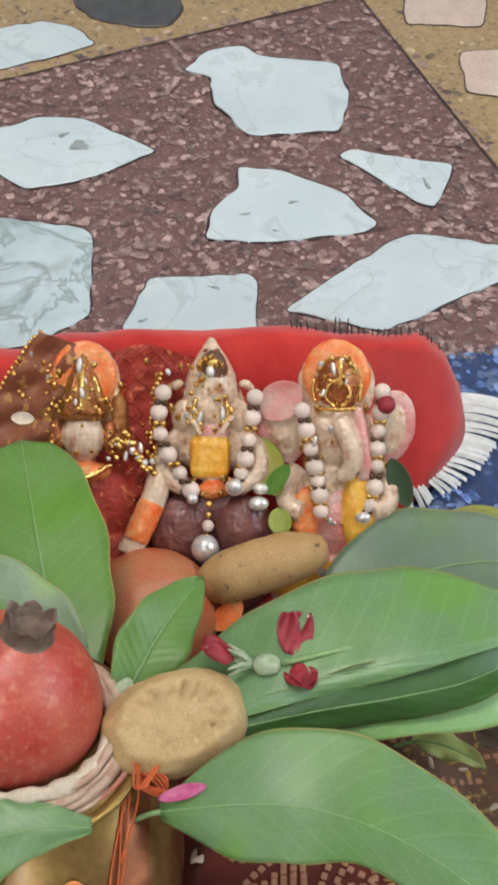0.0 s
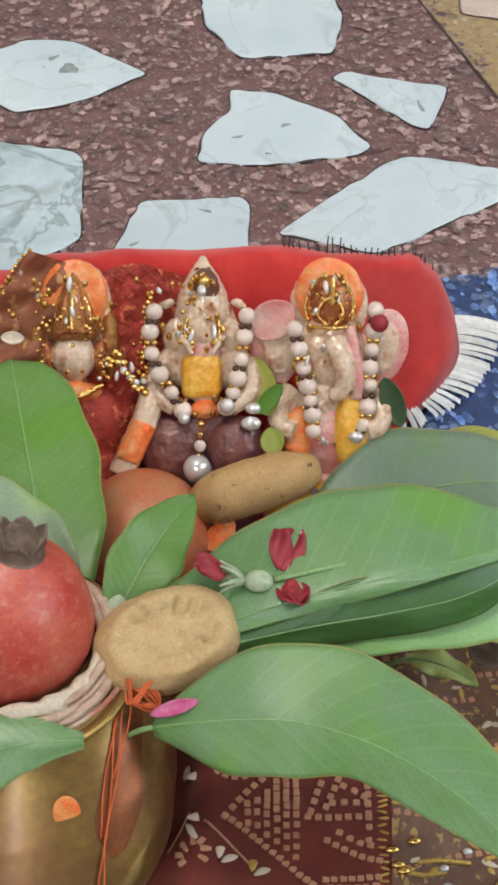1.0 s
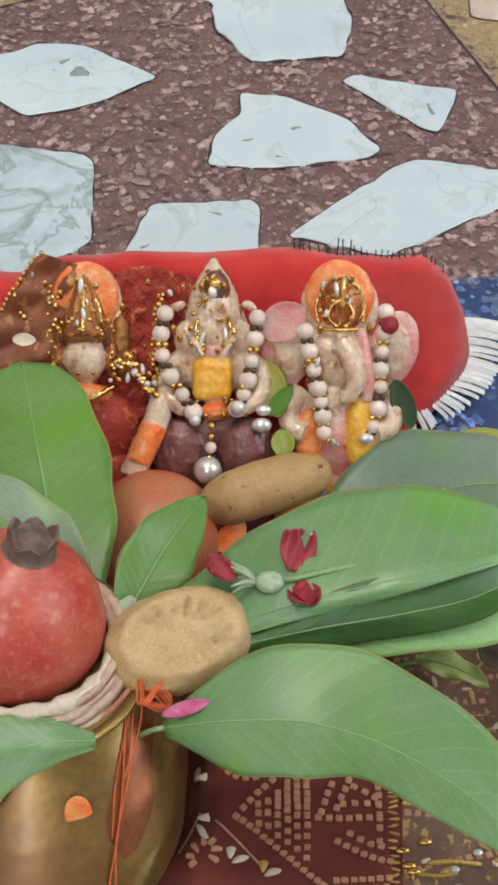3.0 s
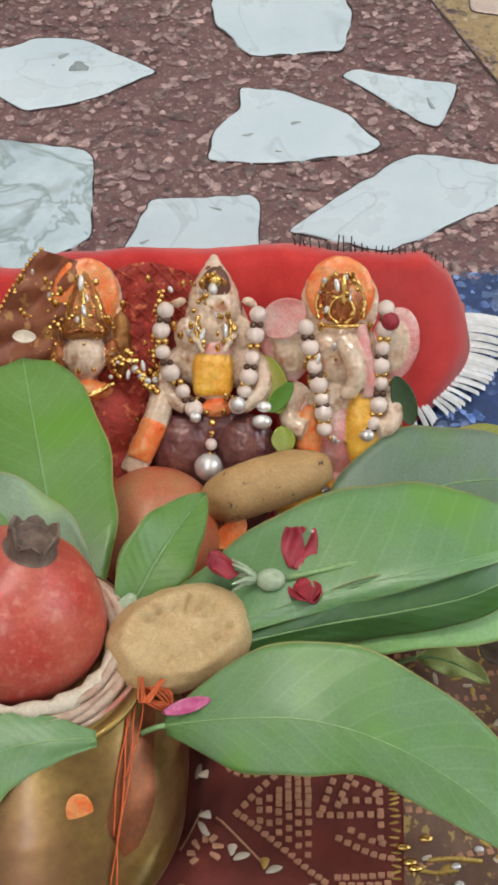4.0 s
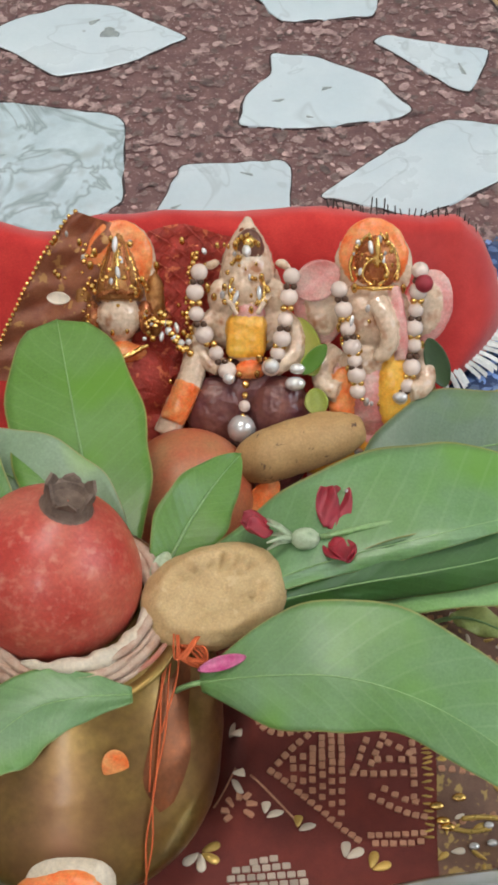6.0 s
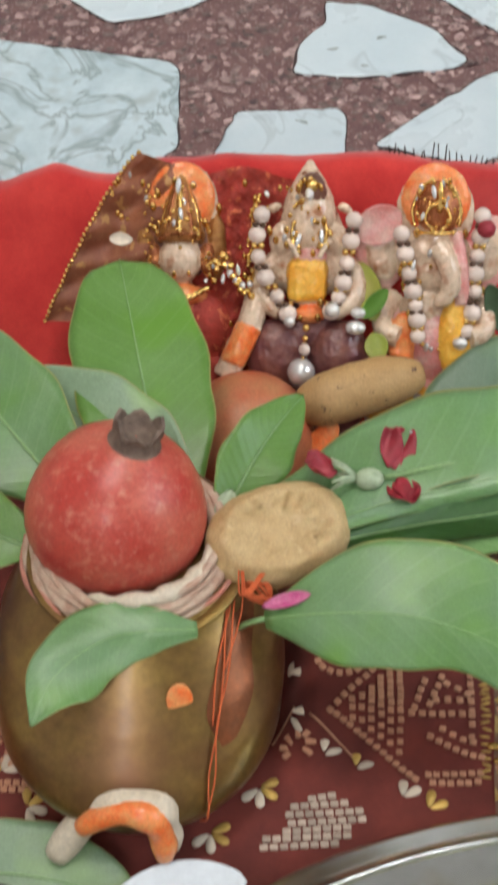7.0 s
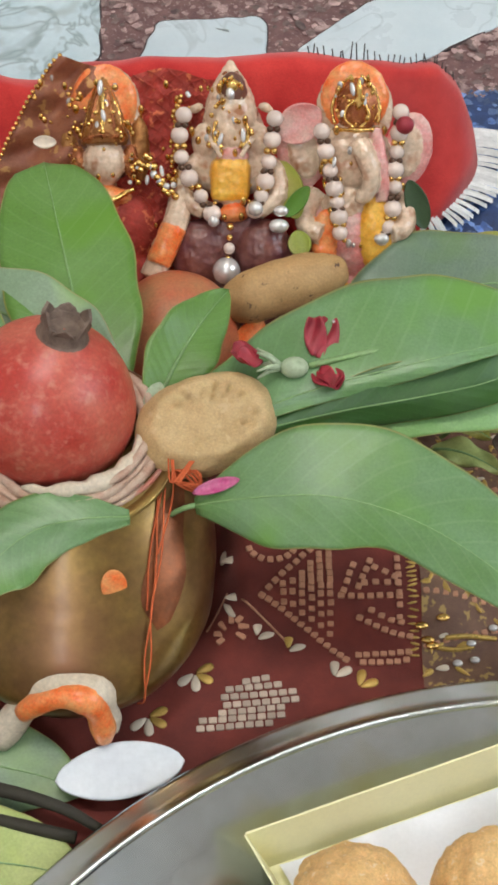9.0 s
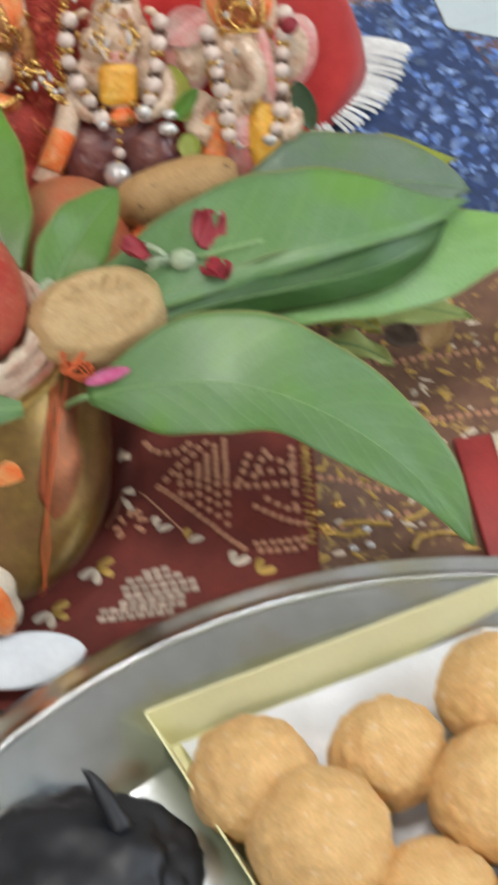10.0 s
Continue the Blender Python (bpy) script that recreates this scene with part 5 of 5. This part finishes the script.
broad_leaf([(-0.058, 0.304, 0.0885), (-0.076, 0.301, 0.0915), (-0.094, 0.296, 0.0910), (-0.110, 0.283, 0.0875), (-0.117, 0.265, 0.083)],
           (0.003, 0.010, 0.0150, 0.011, 0.0006), (0.003, 0.009, 0.0140, 0.0150, 0.0008), (0, -0.4, 1), "green leaf hanging over the pot's shoulder", "leaf_pale", near_tilt=-0.1, far_tilt=-0.1, wave=0.0008, seed=7, stalk=False)
leaf((-0.115, 0.372, 0.080), (-0.145, 0.40, 0.100), (-0.195, 0.470, 0.090), 0.055, (0, -0.5, 1), "green leaf at the back of the pot", "leaf_pale", fold=0.08, wave=0.002, seed=8)
leaf((-0.125, 0.345, 0.080), (-0.150, 0.350, 0.092), (-0.200, 0.375, 0.075), 0.034, (0, -0.5, 1), "green leaf beside the pomegranate", "leaf", fold=0.12, wave=0.002, seed=9)
leaf((0.035, 0.425, 0.040), (0.075, 0.470, 0.055), (0.150, 0.470, 0.030), 0.060, (0, -0.4, 1), "greyish green leaf before the statues", "leaf_dusky", fold=0.08, wave=0.002, seed=10)
leaf((0.060, 0.455, 0.020), (0.085, 0.500, 0.030), (0.150, 0.505, 0.016), 0.034, (0, -0.4, 1), "yellow-green leaf lying before the red cloth", "leaf_yellow", fold=0.1, wave=0.003, seed=11)
leaf((0.086, 0.388, 0.0365), (0.105, 0.391, 0.044), (0.137, 0.384, 0.036), 0.018, (0, -0.3, 1), "lime-green leaf lying on the cloth", "leaf_lime", fold=0.15, wave=0.002, seed=12, group="fallen leaves")
leaf((0.052, 0.392, 0.038), (0.072, 0.392, 0.046), (0.096, 0.380, 0.034), 0.017, (0, -0.4, 1), "yellowing crumpled leaf lying on the cloth", "leaf_yellow", fold=0.3, wave=0.004, seed=13, group="fallen leaves")
leaf((0.070, 0.376, 0.032), (0.082, 0.374, 0.038), (0.100, 0.364, 0.030), 0.012, (0, -0.4, 1), "small yellow-green leaf lying on the cloth", "leaf_lime", fold=0.25, wave=0.003, seed=16, group="fallen leaves")
petal("dry_leaf", (0.098, 0.384, 0.030), (0.112, 0.372, 0.034), 0.013, (0, -0.5, 1), "crown", "curled dry brown leaf on the cloth", "leaf", curl=0.6, group="fallen leaves")
petal("dry_leaf", (0.116, 0.378, 0.024), (0.128, 0.392, 0.027), 0.014, (0, -0.4, 1), "root", "dry tan leaf scrap on the cloth", "leaf", curl=0.5, group="fallen leaves")
leaf((-0.165, 0.238, 0.0115), (-0.120, 0.244, 0.015), (-0.076, 0.226, 0.0105), 0.044, (0, -0.2, 1), "grey-green leaf lying on the cloth by the tray", "leaf_grey", fold=0.05, wave=0.001, seed=14, group="fallen leaves")
leaf((-0.175, 0.186, 0.013), (-0.125, 0.206, 0.017), (-0.072, 0.188, 0.0125), 0.050, (0, -0.2, 1), "yellow-green leaf lying on the cloth by the tray", "leaf_lime", fold=0.05, wave=0.001, seed=15, group="fallen leaves")
solo("twig", tube(bmesh.new(), smoothed([(-0.165, 0.236, 0.017), (-0.12, 0.226, 0.020), (-0.088, 0.217, 0.019), (-0.070, 0.208, 0.016)], 16), 0.0034, 8, taper=lambda t: 1.1 - 0.5 * t), M["stalk"], "dark bent twig lying across the leaves", "twig")
solo("twig", tube(bmesh.new(), smoothed([(-0.165, 0.222, 0.016), (-0.12, 0.214, 0.018), (-0.080, 0.205, 0.016)], 12), 0.0027, 8), M["stalk"], "thin dark twig lying across the leaves", "twig")

# ---- orange thread tied at the pot's neck ----
THREAD = [Vector((x, pot_front(x, z, 0.0012), z)) for x, z in ((-0.0425, 0.090), (-0.0455, 0.082), (-0.0480, 0.072), (-0.0500, 0.061), (-0.0515, 0.050), (-0.0545, 0.036), (-0.0570, 0.024))]
thread = thing("orange_thread", (-0.044, 0.322, 0.084), "orange sacred thread hanging down the pot", "thread")
for k in range(4):
    dx = 0.0016 * (k - 1.5)
    pts = smoothed([(-0.034 + dx * 0.3, 0.326, 0.094), (-0.041 + dx * 0.5, 0.3155, 0.0945)] + [THREAD[i] + Vector((dx * (0.5, 0.9, 0.6, 1.2, 0.2, 0, 0)[i] + 0.0015 * math.sin(i * 2.3 + k * 1.9), -0.0009, 0.0008)) for i in range((4, 7, 6, 3)[k])], 30)
    part("strand", tube(bmesh.new(), pts, 0.00036, 6), M["thread"], thread)
for k in range(4):
    pts = [(-0.036 + 0.0055 * math.cos(a + k), 0.322 + 0.004 * math.sin(a + k * 0.6), 0.0865 + 0.0022 * math.sin(2 * a + k)) for a in (i * 0.42 for i in range(16))]
    part("knot", tube(bmesh.new(), pts, 0.0006, 6), M["thread"], thread)

# ---- rose bud, petals ----
rose = thing("rose_bud", (0.006, 0.368, 0.098), "dark red rose bud with pale green calyx lying on a leaf", "flower")
bm = bmesh.new()
ball(bm, (0.007, 0.3665, 0.1015), (0.0058, 0.0046, 0.0042), seg=16)
part("calyx", bm, M["calyx"], rose, "pale green calyx")
for k in range(5):
    a = 2 * math.pi * k / 5
    p0 = Vector((0.002, 0.367, 0.101))
    p1 = p0 + Vector((-0.010, 0.0075 * math.cos(a), 0.003 + 0.004 * math.sin(a)))
    part("sepal", tube(bmesh.new(), [p0, (p0 + p1) / 2 + Vector((0, 0, 0.0015)), p1], 0.0015, 6, taper=lambda t: 1.1 - 0.8 * t), M["calyx"], rose)
for c, ln, w, rz, tilt in (((-0.0085, 0.3725, 0.1010), 0.010, 0.010, 165, 10), ((-0.0065, 0.3705, 0.1020), 0.010, 0.010, 190, 25), ((0.0185, 0.3705, 0.1015), 0.018, 0.0105, 78, 18), ((0.0165, 0.3715, 0.1025), 0.016, 0.009, 95, 30), ((0.0165, 0.3650, 0.1010), 0.012, 0.012, -50, 6), ((0.0195, 0.3670, 0.1005), 0.012, 0.010, -75, 14)):
    def fn(u, v):
        q = 2 * v - 1
        wd = w / 2 * max(0.08, math.sin(math.pi * (0.10 + 0.82 * u)) ** 0.55)
        return Vector((ln * u, q * wd, 0.35 * wd * q * q + 0.0012 * math.sin(u * 5 + q * 3)))

    bm = flat_sheet(fn, 12, 8)
    bmesh.ops.transform(bm, matrix=Matrix.Translation(c) @ pose(0, 0, 0, 0, -tilt, rz), verts=bm.verts[:])
    pe = part("petal", bm, M["petal_red"], rose, "dark red petal")
    pe.modifiers.new("thick", "SOLIDIFY").thickness = 0.0005
part("stem", tube(bmesh.new(), smoothed([(0.013, 0.3665, 0.1025), (0.040, 0.372, 0.1045), (0.078, 0.380, 0.1015)], 12), 0.0012, 7), M["midrib"], rose)
bead((0.0235, 0.3855, 0.1075), 0.0008, "silver", rose, "drop of water")
petal("flower_petal", (-0.034, 0.3145, 0.0885), (-0.0155, 0.3185, 0.0915), 0.0058, (0, -0.4, 1), "petal_pink", "magenta petal tucked beneath the biscuit", curl=0.5)
petal("flower_petal", (-0.052, 0.352, 0.090), (-0.047, 0.366, 0.093), 0.008, (0, -0.4, 1), "calyx", "pale bud scale beside the pomegranate", curl=0.4)

# scrap of orange cloth, added in the form of a petal
petal("flower_petal", (-0.016, 0.432, 0.036), (-0.003, 0.440, 0.046), 0.011, (0, -0.7, 0.7), "orange", "orange cloth scrap, petal-shaped, beneath the dried root", curl=0.3)

# ---- on the cloth before the pot ----
curl = thing("curled_peel", (-0.09, 0.257, 0.009), "curled strip of orange and white peel on the cloth", "peel")
arc = smoothed([(-0.1127, 0.2458, 0.016), (-0.1000, 0.2540, 0.032), (-0.0855, 0.2550, 0.044), (-0.0725, 0.2535, 0.043), (-0.0684, 0.2505, 0.031), (-0.0680, 0.2470, 0.023)], 30)
part("rind", tube(bmesh.new(), [p + Vector((-0.002, -0.0050, 0.001)) for p in arc][6:], 0.0052, 12, taper=lambda t: (0.75 + 0.35 * math.sin(math.pi * t)) * (1 + 0.10 * math.sin(t * 17))), M["orange"], curl, "orange rind")
part("pith", tube(bmesh.new(), arc, 0.0062, 12, taper=lambda t: (0.7 + 0.45 * math.sin(math.pi * min(1, t + 0.1))) * (1 + 0.12 * math.sin(t * 23))), M["diya"], curl, "whitish pith")
petal("flower_petal", (-0.0890, 0.2275, 0.0175), (-0.0385, 0.2365, 0.016), 0.0225, (0, -0.3, 1), "petal_white", "large white petal lying beside the tray", curl=0.12, thick=0.0012)

# ---- steel tray with the sweets ----
TX, TY, TR = 0.105, -0.016, 0.281
tray = thing("steel_tray", (TX, TY, 0.008), "large round polished steel tray with a raised rim", "tray")
part("dish", lathe(bmesh.new(), [(TR * 0.815, 0.000), (TR * 0.822, 0.0010), (TR * 0.88, 0.0108), (TR * 0.950, 0.0220), (TR * 0.9505, 0.0240), (TR * 0.9490, 0.0238), (TR * 0.90, 0.0162), (TR * 0.825, 0.0042), (TR * 0.8235, 0.0036), (TR * 0.820, 0.0026), (TR * 0.817, 0.0023), (TR * 0.812, 0.0022), (TR * 0.60, 0.0022), (0.10, 0.0022), (0.002, 0.002)], (TX, TY, 0.009), seg=160), M["steel"], tray)
part("rim", lathe(bmesh.new(), [(TR * 0.948, 0.0222), (TR * 0.9490, 0.0238), (TR * 0.9510, 0.0247), (TR * 0.9545, 0.0252), (TR * 0.9580, 0.0248), (TR * 0.9600, 0.0242), (TR * 0.975, 0.0225), (TR * 0.992, 0.0208), (TR * 0.9965, 0.0202), (TR * 1.0, 0.0190), (TR * 0.998, 0.0176), (TR * 0.990, 0.0190), (TR * 0.975, 0.0208), (TR * 0.962, 0.0225), (TR * 0.948, 0.0222)], (TX, TY, 0.009), seg=160, caps=False), M["steel"], tray)

c0 = Vector((-0.0150, 0.1930, 0.045))
e1 = Vector((math.cos(radians(19.5)), math.sin(radians(19.5)), 0))
e2 = Vector((math.cos(radians(-62)), math.sin(radians(-62)), 0))
box = thing("sweet_box", (c0 + e1 * 0.1 + e2 * 0.08).xy.to_3d() + Vector((0, 0, 0.016)), "open cream cardboard sweet box with white lining on the tray", "box")
LA, LB, H = 0.20, 0.15, 0.026
tops = [c0, c0 + e1 * LA, c0 + e1 * LA + e2 * LB, c0 + e2 * LB]
centre = sum(tops, Vector()) / 4
feet = [(p + (centre - p).normalized() * 0.009) - Vector((0, 0, H)) for p in tops]


def slab(a, b, c, d, thick):
    """A thin board with corners a b c d, thickened to its back."""
    bm = bmesh.new()
    n_ = (b - a).cross(d - a).normalized() * thick
    f_ = [bm.verts.new(p) for p in (a, b, c, d)]
    g_ = [bm.verts.new(p - n_) for p in (a, b, c, d)]
    bm.faces.new(f_)
    bm.faces.new(g_[::-1])
    for i in range(4):
        bm.faces.new((f_[i], g_[i], g_[(i + 1) % 4], f_[(i + 1) % 4]))
    bmesh.ops.recalc_face_normals(bm, faces=bm.faces[:])
    return bm


for i in range(4):
    j = (i + 1) % 4
    part("side", slab(feet[i], feet[j], tops[j], tops[i], 0.0008), M["card"], box, smooth=False)
part("base", slab(feet[0], feet[3], feet[2], feet[1], 0.0008), M["card"], box, smooth=False)
inn = [p + (centre - p).normalized() * 0.004 for p in feet]
lin = [p + Vector((0, 0, 0.007)) for p in inn]
bm = bmesh.new()


def crinkle(s, t):
    p = (lin[0] * (1 - s) + lin[1] * s) * (1 - t) + (lin[3] * (1 - s) + lin[2] * s) * t
    return p + Vector((0, 0, 0.002 * noise.noise((p.x * 60, p.y * 60, 5)) - 0.003))


part("lining", flat_sheet(crinkle, 40, 30), M["card_in"], box, "white shiny paper lining")
sweets = [(0.0235, 0.166, 0.0405, 0.0235), (0.074, 0.1735, 0.0400, 0.0215), (0.045, 0.138, 0.0490, 0.0260), (0.118, 0.195, 0.0420, 0.0235), (0.111, 0.153, 0.0450, 0.0250), (0.155, 0.170, 0.042, 0.0240), (0.083, 0.115, 0.0405, 0.0235), (0.125, 0.108, 0.0405, 0.0235), (0.055, 0.098, 0.040, 0.0230)]
for i, (x, y, z, r) in enumerate(sweets):
    bm = bmesh.new()
    bmesh.ops.create_icosphere(bm, subdivisions=5, radius=r)
    for v in bm.verts:
        n_ = v.co.normalized()
        q = v.co + Vector((x, y, z)) * 7
        v.co += n_ * (0.0014 * noise.noise(q * 70) + 0.0013 * noise.noise(q * 190) + 0.0008 * noise.noise(q * 420))
        v.co.z *= 0.94
    bmesh.ops.transform(bm, matrix=Matrix.Translation((x, y, z)), verts=bm.verts[:])
    solo("round_sweet", bm, M["ladoo"], "golden-brown grainy round sweet in the open box", "sweet", "sweets in the box")

bm = bmesh.new()
bmesh.ops.create_icosphere(bm, subdivisions=5, radius=1)
for v in bm.verts:
    n_ = v.co.normalized()
    k = 1 + 0.16 * noise.noise(n_ * 2.2) + 0.09 * abs(noise.noise(n_ * 5)) + 0.03 * noise.noise(n_ * 12)
    v.co = Vector((n_.x * 0.042 * k, n_.y * 0.039 * k, n_.z * 0.022 * k))
bmesh.ops.transform(bm, matrix=Matrix.Translation((-0.041, 0.129, 0.031)), verts=bm.verts[:])
bag = thing("plastic_bag", (-0.040, 0.130, 0.011), "crumpled knotted black plastic bag on the steel tray", "bag")
part("body", bm, M["black_bag"], bag)
part("knot_end", tube(bmesh.new(), smoothed([(-0.024, 0.146, 0.047), (-0.030, 0.156, 0.053), (-0.035, 0.163, 0.057), (-0.038, 0.165, 0.059)], 14), 0.0044, 10, taper=lambda t: 1.15 - 1.08 * t), M["black_bag"], bag, "twisted pointed end of the bag")
